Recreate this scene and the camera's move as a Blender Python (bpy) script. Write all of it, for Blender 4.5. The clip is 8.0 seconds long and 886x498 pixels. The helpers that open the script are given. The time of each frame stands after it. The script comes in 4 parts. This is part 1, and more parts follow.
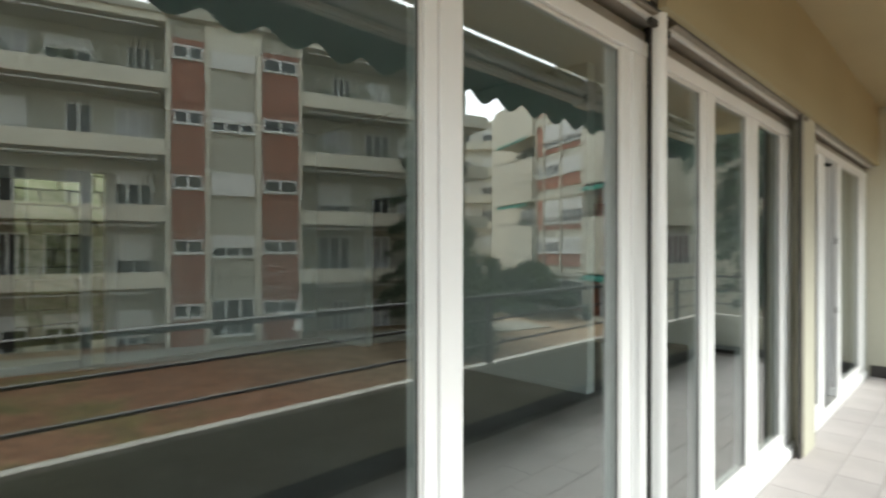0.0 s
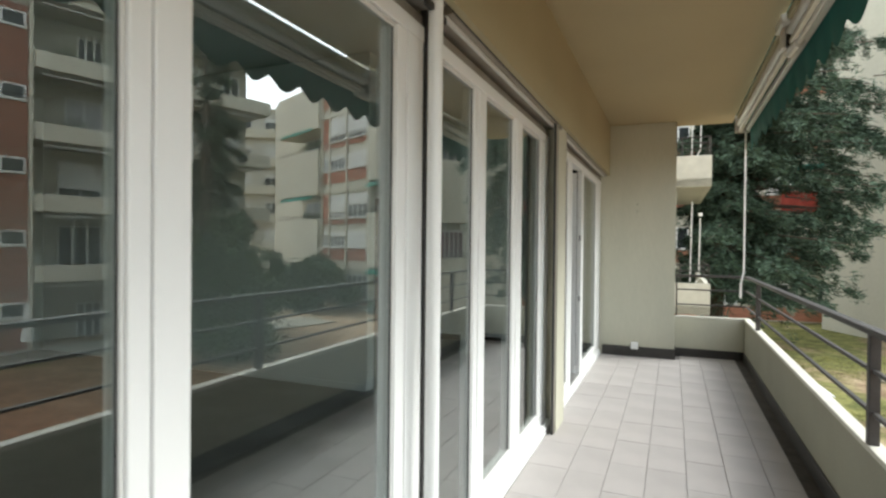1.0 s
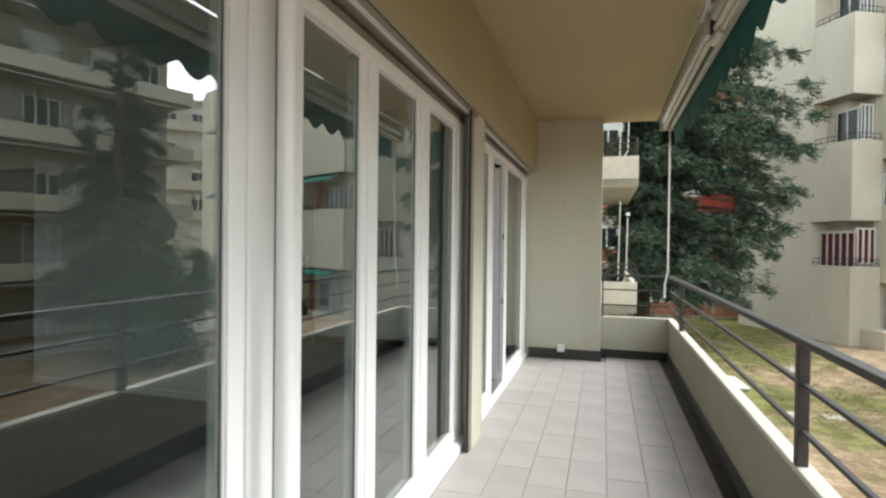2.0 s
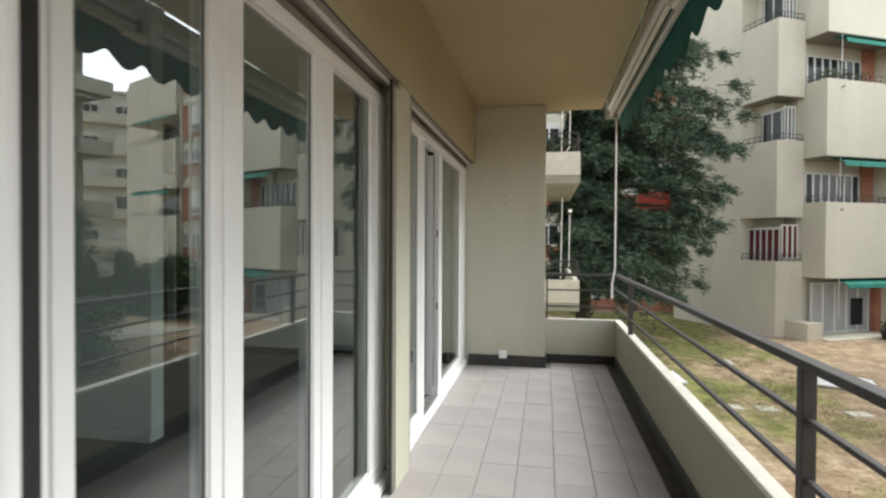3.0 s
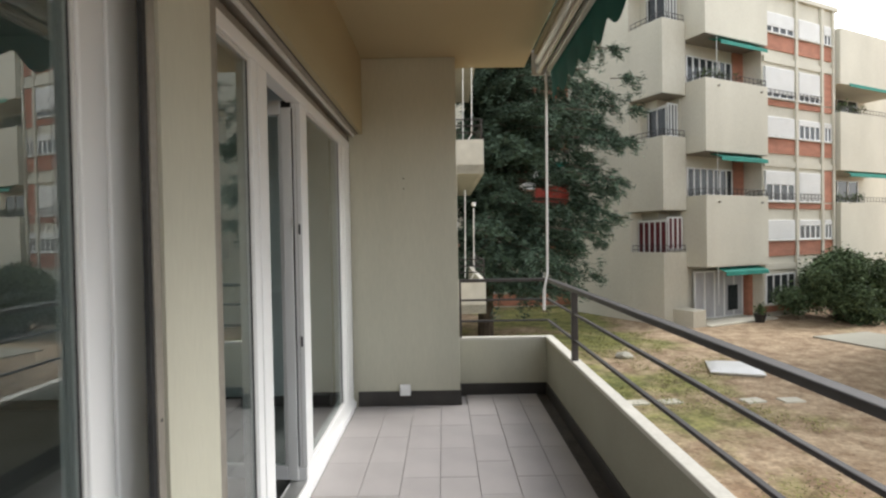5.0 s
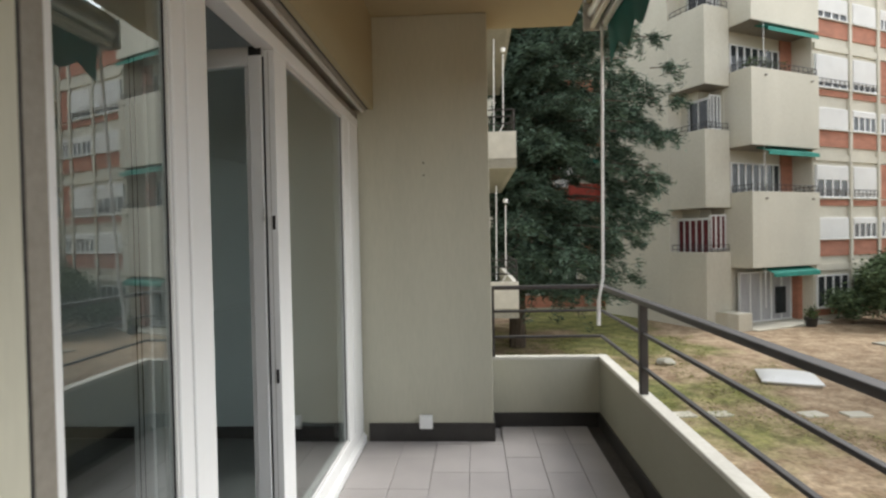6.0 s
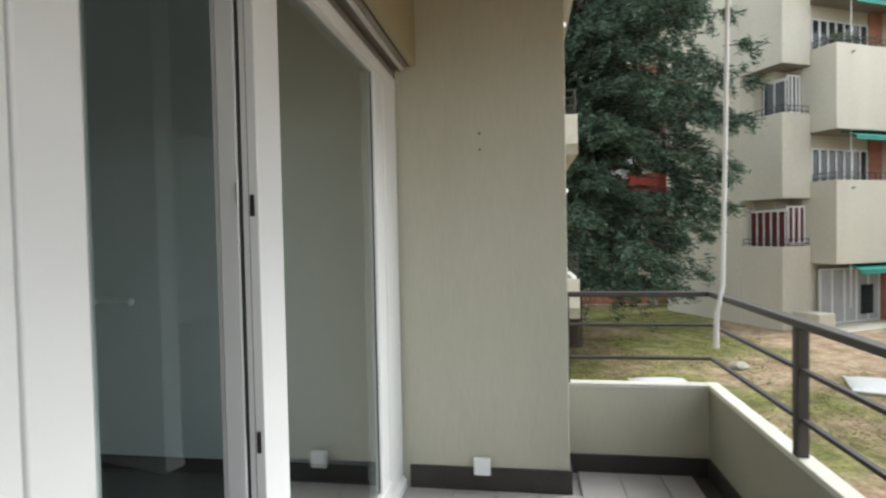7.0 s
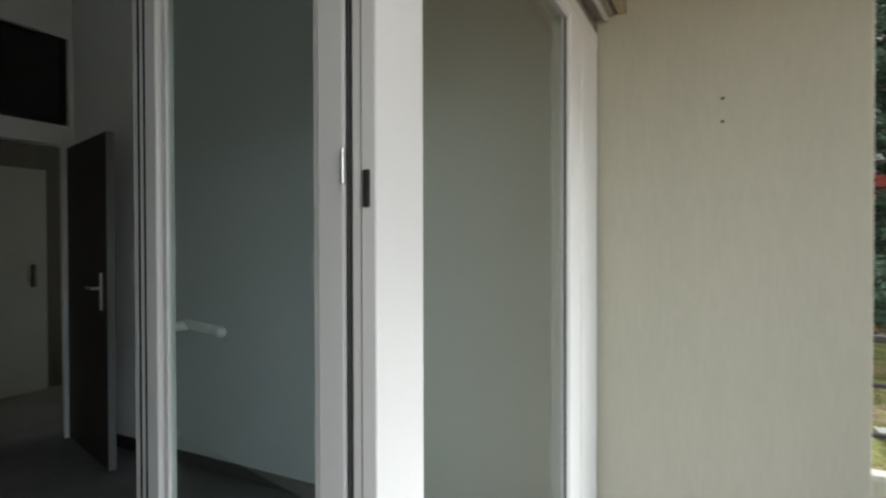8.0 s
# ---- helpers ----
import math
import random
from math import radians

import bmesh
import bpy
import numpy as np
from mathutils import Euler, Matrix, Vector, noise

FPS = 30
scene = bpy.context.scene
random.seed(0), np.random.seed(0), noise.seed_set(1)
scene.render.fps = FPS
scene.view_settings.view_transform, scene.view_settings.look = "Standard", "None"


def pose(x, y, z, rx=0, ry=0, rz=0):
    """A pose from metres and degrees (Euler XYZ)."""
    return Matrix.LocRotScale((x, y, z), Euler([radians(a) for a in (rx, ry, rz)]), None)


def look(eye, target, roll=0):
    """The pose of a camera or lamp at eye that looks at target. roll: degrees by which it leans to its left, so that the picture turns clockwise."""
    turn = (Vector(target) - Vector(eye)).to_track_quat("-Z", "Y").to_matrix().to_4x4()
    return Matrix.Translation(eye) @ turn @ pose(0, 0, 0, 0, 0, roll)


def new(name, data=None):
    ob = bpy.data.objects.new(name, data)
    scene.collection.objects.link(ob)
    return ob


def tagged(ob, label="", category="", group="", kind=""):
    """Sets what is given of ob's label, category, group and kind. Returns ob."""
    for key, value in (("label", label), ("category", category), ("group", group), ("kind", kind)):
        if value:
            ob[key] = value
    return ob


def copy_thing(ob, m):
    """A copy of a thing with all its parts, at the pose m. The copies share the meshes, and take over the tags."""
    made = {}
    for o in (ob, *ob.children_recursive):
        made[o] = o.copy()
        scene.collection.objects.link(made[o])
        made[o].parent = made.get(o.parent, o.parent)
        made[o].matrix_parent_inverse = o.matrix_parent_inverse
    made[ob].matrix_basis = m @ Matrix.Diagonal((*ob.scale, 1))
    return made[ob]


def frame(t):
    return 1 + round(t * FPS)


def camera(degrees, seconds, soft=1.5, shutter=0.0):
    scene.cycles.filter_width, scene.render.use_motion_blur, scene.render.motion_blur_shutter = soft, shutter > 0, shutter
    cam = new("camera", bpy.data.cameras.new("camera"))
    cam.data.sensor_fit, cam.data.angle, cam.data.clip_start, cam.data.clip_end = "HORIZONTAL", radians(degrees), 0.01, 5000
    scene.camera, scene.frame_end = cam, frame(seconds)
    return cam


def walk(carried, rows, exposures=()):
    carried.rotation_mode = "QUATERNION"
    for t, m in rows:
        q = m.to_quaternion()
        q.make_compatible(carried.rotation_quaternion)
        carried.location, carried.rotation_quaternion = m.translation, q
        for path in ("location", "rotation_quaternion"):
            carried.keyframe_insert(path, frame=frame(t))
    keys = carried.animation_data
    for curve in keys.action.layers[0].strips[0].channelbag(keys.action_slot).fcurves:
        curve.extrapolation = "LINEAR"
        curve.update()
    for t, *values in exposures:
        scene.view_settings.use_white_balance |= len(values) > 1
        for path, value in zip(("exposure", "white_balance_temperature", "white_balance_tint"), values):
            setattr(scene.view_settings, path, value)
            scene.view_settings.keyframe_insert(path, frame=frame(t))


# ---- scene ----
cam = camera(78.05, 8.0, soft=2.3, shutter=0.3)
PATH = [
    (0, (0.748, -0.246, 1.349), (-0.665, 1.170, 1.345), 0.02),
    (0.5, (0.661, -0.148, 1.352), (-0.365, 1.569, 1.350), 0.44),
    (1, (0.667, -0.020, 1.346), (-0.108, 1.823, 1.326), 0.58),
    (1.5, (0.708, 0.207, 1.353), (0.035, 2.090, 1.334), 0.19),
    (2, (0.723, 0.432, 1.349), (0.158, 2.350, 1.327), 0.68),
    (3.5, (0.653, 1.435, 1.344), (0.422, 3.421, 1.314), -0.18),
    (4, (0.603, 1.822, 1.360), (0.524, 3.820, 1.325), -0.48),
    (5.5, (0.579, 2.977, 1.341), (0.580, 4.977, 1.305), -1.02),
    (6, (0.585, 3.401, 1.334), (0.474, 5.397, 1.300), -1.14),
    (6.5, (0.546, 3.813, 1.318), (0.326, 5.800, 1.265), -0.43),
    (7, (0.488, 4.197, 1.332), (0.191, 6.174, 1.278), -1.14),
    (7.5, (0.410, 4.553, 1.332), (-0.195, 6.459, 1.296), -0.96),
    (8, (0.274, 4.829, 1.335), (-0.642, 6.607, 1.312), -0.12),
]
# the camera's own exposure and white balance drift along the way
GRADE = [(0, 2.12, 6450, 4), (1, 2.0, 6400, 4), (2, 1.93, 6450, 5), (3.5, 1.66, 6450, 9), (4, 1.62, 6500, 10), (5.5, 1.52, 6450, 10), (6, 1.5, 6450, 9), (6.5, 1.6, 6350, 8), (7, 1.8, 6250, 7), (7.5, 1.95, 6200, 6), (8, 2.05, 6200, 7)]
walk(cam, [(t, look(e, g, r)) for t, e, g, r in PATH], GRADE)

# ---- light ----
world = bpy.data.worlds.new("overcast_sky")
scene.world = world
world.use_nodes = True
wn = world.node_tree
sky = wn.nodes.new("ShaderNodeTexSky")
sky.sky_type = "NISHITA"
sky.sun_disc = False
sky.sun_elevation = radians(42)
sky.sun_rotation = radians(60)
soften = wn.nodes.new("ShaderNodeHueSaturation")
soften.inputs["Saturation"].default_value = 0.18
wn.links.new(sky.outputs[0], soften.inputs["Color"])
wn.links.new(soften.outputs[0], wn.nodes["Background"].inputs[0])
wn.nodes["Background"].inputs[1].default_value = 0.15
sun_data = bpy.data.lights.new("sun", "SUN")
sun_data.energy = 0.9
sun_data.angle = radians(25)
sun_data.color = (1.0, 0.97, 0.92)
sun_lamp = new("sun", sun_data)
sun_lamp.matrix_world = look((30, 10, 30), (0, 0, 0))


# ---- materials ----
def material(name, col, rough=0.7, spread=0.12, scale=6.0, fine=60.0, bump=0.15, metal=0.0, second=None, piece=0.0, stretch=(1, 1, 1), dist=0.01):
    """Base colour broken up by a coarse and a fine noise, with relief; piece: how far single pieces differ."""
    m = bpy.data.materials.new(name)
    m.use_nodes = True
    nt = m.node_tree
    b = nt.nodes["Principled BSDF"]
    b.inputs["Roughness"].default_value = rough
    b.inputs["Metallic"].default_value = metal
    geo = nt.nodes.new("ShaderNodeTexCoord")
    mapping = nt.nodes.new("ShaderNodeMapping")
    mapping.inputs["Scale"].default_value = stretch
    nt.links.new(geo.outputs["Object"], mapping.inputs[0])
    coarse = nt.nodes.new("ShaderNodeTexNoise")
    coarse.inputs["Scale"].default_value = scale
    coarse.inputs["Detail"].default_value = 5
    grain = nt.nodes.new("ShaderNodeTexNoise")
    grain.inputs["Scale"].default_value = fine
    grain.inputs["Detail"].default_value = 3
    for n_ in (coarse, grain):
        nt.links.new(mapping.outputs[0], n_.inputs["Vector"])
    ramp = nt.nodes.new("ShaderNodeValToRGB")
    lo = second or tuple(c * (1 - spread) for c in col)
    hi = col if second else tuple(min(1, c * (1 + spread)) for c in col)
    ramp.color_ramp.elements[0].position, ramp.color_ramp.elements[1].position = 0.32, 0.68
    ramp.color_ramp.elements[0].color, ramp.color_ramp.elements[1].color = (*lo, 1), (*hi, 1)
    nt.links.new(coarse.outputs["Fac"], ramp.inputs[0])
    mix = nt.nodes.new("ShaderNodeMix")
    mix.data_type, mix.blend_type = "RGBA", "OVERLAY"
    mix.inputs["Factor"].default_value = min(0.6, spread * 1.6)
    nt.links.new(ramp.outputs[0], mix.inputs["A"])
    nt.links.new(grain.outputs["Fac"], mix.inputs["B"])
    out = mix.outputs["Result"]
    if piece:
        info = nt.nodes.new("ShaderNodeObjectInfo")
        rng = nt.nodes.new("ShaderNodeMapRange")
        rng.inputs["To Min"].default_value, rng.inputs["To Max"].default_value = 1 - piece, 1 + piece
        nt.links.new(info.outputs["Random"], rng.inputs["Value"])
        hsv = nt.nodes.new("ShaderNodeHueSaturation")
        nt.links.new(rng.outputs[0], hsv.inputs["Value"])
        nt.links.new(out, hsv.inputs["Color"])
        out = hsv.outputs[0]
    nt.links.new(out, b.inputs["Base Color"])
    if bump:
        bp = nt.nodes.new("ShaderNodeBump")
        bp.inputs["Strength"].default_value, bp.inputs["Distance"].default_value = bump, dist
        nt.links.new(grain.outputs["Fac"], bp.inputs["Height"])
        nt.links.new(bp.outputs[0], b.inputs["Normal"])
    return m


def glass_material(name, base, edge):
    """A clear pane: mirror-like the more the flatter it is looked at, clear otherwise."""
    m = bpy.data.materials.new(name)
    m.use_nodes = True
    nt = m.node_tree
    nt.nodes.remove(nt.nodes["Principled BSDF"])
    clear = nt.nodes.new("ShaderNodeBsdfTransparent")
    clear.inputs[0].default_value = (0.90, 0.955, 0.945, 1)
    gloss = nt.nodes.new("ShaderNodeBsdfGlossy")
    gloss.inputs["Roughness"].default_value = 0.0
    weight = nt.nodes.new("ShaderNodeLayerWeight")
    weight.inputs["Blend"].default_value = 0.5
    power = nt.nodes.new("ShaderNodeMath")
    power.operation = "POWER"
    power.inputs[1].default_value = 3.0
    nt.links.new(weight.outputs["Facing"], power.inputs[0])
    rng = nt.nodes.new("ShaderNodeMapRange")
    rng.inputs["To Min"].default_value, rng.inputs["To Max"].default_value = base, edge
    nt.links.new(power.outputs[0], rng.inputs["Value"])
    mix = nt.nodes.new("ShaderNodeMixShader")
    nt.links.new(rng.outputs[0], mix.inputs[0])
    nt.links.new(clear.outputs[0], mix.inputs[1])
    nt.links.new(gloss.outputs[0], mix.inputs[2])
    nt.links.new(mix.outputs[0], nt.nodes["Material Output"].inputs["Surface"])
    return m


PLASTER = material("grey_beige_plaster", (0.465, 0.452, 0.362), 0.9, 0.05, 2.4, 90, 0.08, dist=0.003, stretch=(1, 1, 0.15))
TAN = material("tan_ceiling_paint", (0.37, 0.325, 0.205), 0.9, 0.04, 0.8, 120, 0.15, dist=0.003)
# same plaster as the walls, darkened for the shade on the parapet's inner face
PARAPET_SHADED = material("shaded_parapet_plaster", (0.29, 0.28, 0.22), 0.9, 0.07, 1.5, 120, 0.25, dist=0.003)
COPING = material("pale_coping_stone", (0.55, 0.53, 0.47), 0.8, 0.10, 3, 60, 0.15, dist=0.003)
SKIRT = material("dark_skirting_tile", (0.030, 0.027, 0.024), 0.55, 0.25, 6, 80, 0.1, dist=0.002)
TILE = material("grey_floor_tile", (0.37, 0.345, 0.335), 0.55, 0.07, 3, 160, 0.12, piece=0.025, dist=0.002)
GROUT = material("grout", (0.285, 0.268, 0.258), 0.95, 0.2, 8, 90, 0.2)
GRIME_SHADE = material("grime_shade_gutter", (0.055, 0.048, 0.042), 0.8, 0.35, 5, 60, 0.3)
WHITE = material("white_lacquer", (0.78, 0.785, 0.775), 0.35, 0.025, 2, 40, 0.03, dist=0.002)
BEAD = material("grey_white_bead", (0.62, 0.62, 0.60), 0.45, 0.04, 3, 40, 0.03)
RUBBER = material("black_gasket", (0.02, 0.02, 0.02), 0.6, 0.2, 10, 60, 0.05)
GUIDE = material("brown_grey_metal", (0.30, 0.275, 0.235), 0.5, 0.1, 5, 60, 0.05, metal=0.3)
IRON = material("dark_painted_iron", (0.034, 0.029, 0.027), 0.55, 0.18, 12, 90, 0.12, dist=0.002)
STEEL = material("satin_steel", (0.6, 0.6, 0.58), 0.35, 0.08, 8, 80, 0.05, metal=0.9)
ALU = material("pale_aluminium", (0.62, 0.61, 0.58), 0.4, 0.08, 6, 60, 0.05, metal=0.4)
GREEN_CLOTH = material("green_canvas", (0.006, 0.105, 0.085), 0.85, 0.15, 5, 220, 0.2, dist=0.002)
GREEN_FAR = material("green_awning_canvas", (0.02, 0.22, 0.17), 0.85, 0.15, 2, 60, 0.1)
ROOM = material("room_wall_paint", (0.86, 0.875, 0.875), 0.9, 0.03, 1, 90, 0.1, dist=0.002)
ROOM_FLOOR = material("dark_room_floor", (0.15, 0.148, 0.145), 0.45, 0.2, 2, 50, 0.08)
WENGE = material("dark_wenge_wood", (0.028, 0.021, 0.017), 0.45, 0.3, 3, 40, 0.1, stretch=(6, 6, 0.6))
GREY_DOOR = material("dimmed_grey_door", (0.20, 0.20, 0.20), 0.5, 0.05, 2, 40, 0.03)
CONCRETE = material("beige_render", (0.60, 0.57, 0.475), 0.9, 0.09, 0.35, 12, 0.2, stretch=(1, 1, 0.5), dist=0.02)
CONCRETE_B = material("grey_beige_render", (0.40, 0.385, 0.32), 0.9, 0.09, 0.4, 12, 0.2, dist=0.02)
BRICK = material("red_brick", (0.42, 0.185, 0.12), 0.9, 0.16, 1.2, 26, 0.35, stretch=(1, 1, 3.2), dist=0.02)
BRICK_B = material("brown_red_brick", (0.27, 0.115, 0.075), 0.9, 0.16, 1.2, 26, 0.35, stretch=(1, 1, 3.2), dist=0.02)
SHUTTER = material("white_roller_shutter", (0.70, 0.70, 0.68), 0.6, 0.05, 1, 20, 0.1)
DARK_GLASS = material("dark_window_glass", (0.035, 0.04, 0.042), 0.08, 0.3, 0.6, 4, 0.0)
DARK_GLASS.node_tree.nodes["Principled BSDF"].inputs["Specular IOR Level"].default_value = 0.2
RED_CLOTH = material("red_cloth", (0.30, 0.05, 0.035), 0.9, 0.2, 3, 20, 0.1)
RED_CURTAIN = material("red_curtain", (0.10, 0.014, 0.018), 0.9, 0.25, 3, 20, 0.1)
PALE_CURTAIN = material("pale_curtain", (0.45, 0.45, 0.47), 0.9, 0.12, 3, 20, 0.1, stretch=(6, 6, 0.3))
STONE = material("mossy_stone", (0.24, 0.225, 0.15), 0.95, 0.3, 1.5, 14, 0.6, second=(0.13, 0.145, 0.06), dist=0.04)
BARK = material("bark", (0.10, 0.075, 0.055), 0.95, 0.3, 4, 30, 0.6, stretch=(3, 3, 0.6), dist=0.03)
PANE = glass_material("window_glass", 0.165, 0.8)


def leaf_material(name, col):
    m = bpy.data.materials.new(name)
    m.use_nodes = True
    nt = m.node_tree
    b = nt.nodes["Principled BSDF"]
    b.inputs["Roughness"].default_value = 0.85
    b.inputs["Specular IOR Level"].default_value = 0.2
    geo = nt.nodes.new("ShaderNodeNewGeometry")
    ramp = nt.nodes.new("ShaderNodeValToRGB")
    ramp.color_ramp.elements[0].color = (*[c * 0.25 for c in col], 1)
    ramp.color_ramp.elements[1].color = (*[min(1, c * 2.1) for c in col], 1)
    nt.links.new(geo.outputs["Random Per Island"], ramp.inputs[0])
    nt.links.new(ramp.outputs[0], b.inputs["Base Color"])
    return m


CEDAR_LEAF = leaf_material("blue_green_needles", (0.064, 0.098, 0.068))
FIR_LEAF = leaf_material("dark_green_needles", (0.06, 0.085, 0.055))
BUSH_LEAF = leaf_material("bush_leaves", (0.095, 0.135, 0.07))
PLANT_LEAF = leaf_material("potted_plant_leaves", (0.07, 0.10, 0.04))
GRASS_LEAF = leaf_material("grass_blades", (0.20, 0.20, 0.07))

# soil with patches of grass
SOIL = bpy.data.materials.new("soil_and_grass")
SOIL.use_nodes = True
nt = SOIL.node_tree
b = nt.nodes["Principled BSDF"]
b.inputs["Roughness"].default_value = 0.95
co = nt.nodes.new("ShaderNodeTexCoord")


def soil_noise(scale, detail, rough):
    n_ = nt.nodes.new("ShaderNodeTexNoise")
    n_.inputs["Scale"].default_value, n_.inputs["Detail"].default_value, n_.inputs["Roughness"].default_value = scale, detail, rough
    nt.links.new(co.outputs["Object"], n_.inputs["Vector"])
    return n_


def soil_ramp(src, a, c, lo, hi):
    r_ = nt.nodes.new("ShaderNodeValToRGB")
    r_.color_ramp.elements[0].position, r_.color_ramp.elements[1].position = lo, hi
    r_.color_ramp.elements[0].color, r_.color_ramp.elements[1].color = (*a, 1), (*c, 1)
    nt.links.new(src.outputs["Fac"], r_.inputs[0])
    return r_


patch = soil_noise(0.16, 6, 0.6)
clod = soil_noise(1.7, 7, 0.7)
speck = soil_noise(9, 4, 0.7)
dirt = soil_ramp(clod, (0.28, 0.19, 0.115), (0.50, 0.38, 0.25), 0.40, 0.61)
grass = soil_ramp(clod, (0.12, 0.13, 0.034), (0.29, 0.28, 0.09), 0.40, 0.61)
red_dirt = soil_ramp(clod, (0.29, 0.135, 0.07), (0.49, 0.255, 0.145), 0.40, 0.61)
split = nt.nodes.new("ShaderNodeSeparateXYZ")
nt.links.new(co.outputs["Object"], split.inputs[0])
slope = nt.nodes.new("ShaderNodeMapRange")
for key, value in (("From Min", -2.0), ("From Max", 4.0), ("To Min", 0.075), ("To Max", -0.15)):
    slope.inputs[key].default_value = value
tilt = nt.nodes.new("ShaderNodeMath")
tilt.operation = "MULTIPLY_ADD"
tilt.inputs[1].default_value = -0.35
nt.links.new(split.outputs["Y"], tilt.inputs[0])
nt.links.new(split.outputs["X"], tilt.inputs[2])
nt.links.new(tilt.outputs[0], slope.inputs["Value"])
# redder earth and one more mossy patch along the side of the garden away from the cedar
red_share = nt.nodes.new("ShaderNodeMapRange")
moss = nt.nodes.new("ShaderNodeMapRange")
for node, lo, hi, top in ((red_share, 13.0, 8.0, 1.0), (moss, 8.0, 2.0, 0.16)):
    for key, value in (("From Min", lo), ("From Max", hi), ("To Min", 0.0), ("To Max", top)):
        node.inputs[key].default_value = value
    nt.links.new(split.outputs["Y"], node.inputs["Value"])
earth = nt.nodes.new("ShaderNodeMix")
earth.data_type = "RGBA"
nt.links.new(red_share.outputs[0], earth.inputs["Factor"])
nt.links.new(dirt.outputs[0], earth.inputs["A"])
nt.links.new(red_dirt.outputs[0], earth.inputs["B"])
total_a = nt.nodes.new("ShaderNodeMath")
nt.links.new(patch.outputs["Fac"], total_a.inputs[0])
nt.links.new(slope.outputs[0], total_a.inputs[1])
total = nt.nodes.new("ShaderNodeMath")
nt.links.new(total_a.outputs[0], total.inputs[0])
nt.links.new(moss.outputs[0], total.inputs[1])
where = nt.nodes.new("ShaderNodeMapRange")
where.inputs["From Min"].default_value, where.inputs["From Max"].default_value = 0.47, 0.58
nt.links.new(total.outputs[0], where.inputs["Value"])
mix = nt.nodes.new("ShaderNodeMix")
mix.data_type = "RGBA"
nt.links.new(where.outputs[0], mix.inputs["Factor"])
nt.links.new(earth.outputs["Result"], mix.inputs["A"])
nt.links.new(grass.outputs[0], mix.inputs["B"])
over = nt.nodes.new("ShaderNodeMix")
over.data_type, over.blend_type = "RGBA", "OVERLAY"
over.inputs["Factor"].default_value = 0.8
nt.links.new(mix.outputs["Result"], over.inputs["A"])
nt.links.new(speck.outputs["Fac"], over.inputs["B"])
nt.links.new(over.outputs["Result"], b.inputs["Base Color"])
bp = nt.nodes.new("ShaderNodeBump")
bp.inputs["Strength"].default_value, bp.inputs["Distance"].default_value = 0.7, 0.12
nt.links.new(clod.outputs["Fac"], bp.inputs["Height"])
nt.links.new(bp.outputs[0], b.inputs["Normal"])


# ---- mesh helpers ----
def add_box(bm, x0, x1, y0, y1, z0, z1, bevel=0.0):
    r_ = bmesh.ops.create_cube(bm, size=1)
    for v in r_["verts"]:
        v.co = Vector((x0 + (v.co.x + 0.5) * (x1 - x0), y0 + (v.co.y + 0.5) * (y1 - y0), z0 + (v.co.z + 0.5) * (z1 - z0)))
    if bevel:
        edges = list({e for v in r_["verts"] for e in v.link_edges})
        bmesh.ops.bevel(bm, geom=edges, offset=bevel, segments=2, profile=0.5, affect="EDGES")


def add_tube(bm, a, c, r0, r1=None, seg=10):
    """A tapered round bar from a to c."""
    a, c = Vector(a), Vector(c)
    d = c - a
    m = Matrix.Translation((a + c) / 2) @ d.to_track_quat("Z", "Y").to_matrix().to_4x4()
    bmesh.ops.create_cone(bm, cap_ends=True, segments=seg, radius1=r0, radius2=r0 if r1 is None else r1, depth=d.length, matrix=m)


def boxes(*dims, bevel=0.0):
    bm = bmesh.new()
    for d in dims:
        add_box(bm, *d, bevel=bevel)
    return bm


def tubes(*rows, seg=10):
    bm = bmesh.new()
    for r_ in rows:
        add_tube(bm, *r_, seg=seg)
    return bm


def part(name, bm, mat, parent=None, label=""):
    """Links a bmesh as one mesh object under a thing or a part."""
    me = bpy.data.meshes.new(name)
    bm.to_mesh(me)
    bm.free()
    me.materials.append(mat)
    ob = new(name, me)
    if parent:
        ob.parent = parent
    if label:
        ob["label"] = label
    return ob


def thing(name, label, category="", group="", kind="", m=None):
    ob = new(name)
    ob.empty_display_size = 0.2
    if m is not None:
        ob.matrix_world = m
    return tagged(ob, label, category, group, kind)


def solid(name, bm, mat, label, category="", kind="structure"):
    return tagged(part(name, bm, mat), label, category, "", kind)


# ---- measures of the balcony ----
END = 7.005          # face of the end pier
PIER = 0.696       # its free edge
FACE = -0.183      # outer face of the first two window frames
DOOR_FACE = -0.166  # outer face of the frame with the door
LINTEL = -0.06
INNER = 1.454      # inner face of the parapet
END_WALL = 7.287   # inner face of the low end wall
TOP = 2.813        # ceiling height
GROUND = -3.35

# ---- ground ----
bm = bmesh.new()
bmesh.ops.create_grid(bm, x_segments=150, y_segments=150, size=400)
for v in bm.verts:
    s = 1.0 if abs(v.co.x) < 60 and abs(v.co.y) < 60 else 0.0
    v.co.z += s * 0.05 * noise.noise(v.co * 0.21)
for v in bm.verts:
    v.co += Vector((10, 20, GROUND))
solid("ground", bm, SOIL, "bare tan garden soil with patches of mossy grass", "ground")

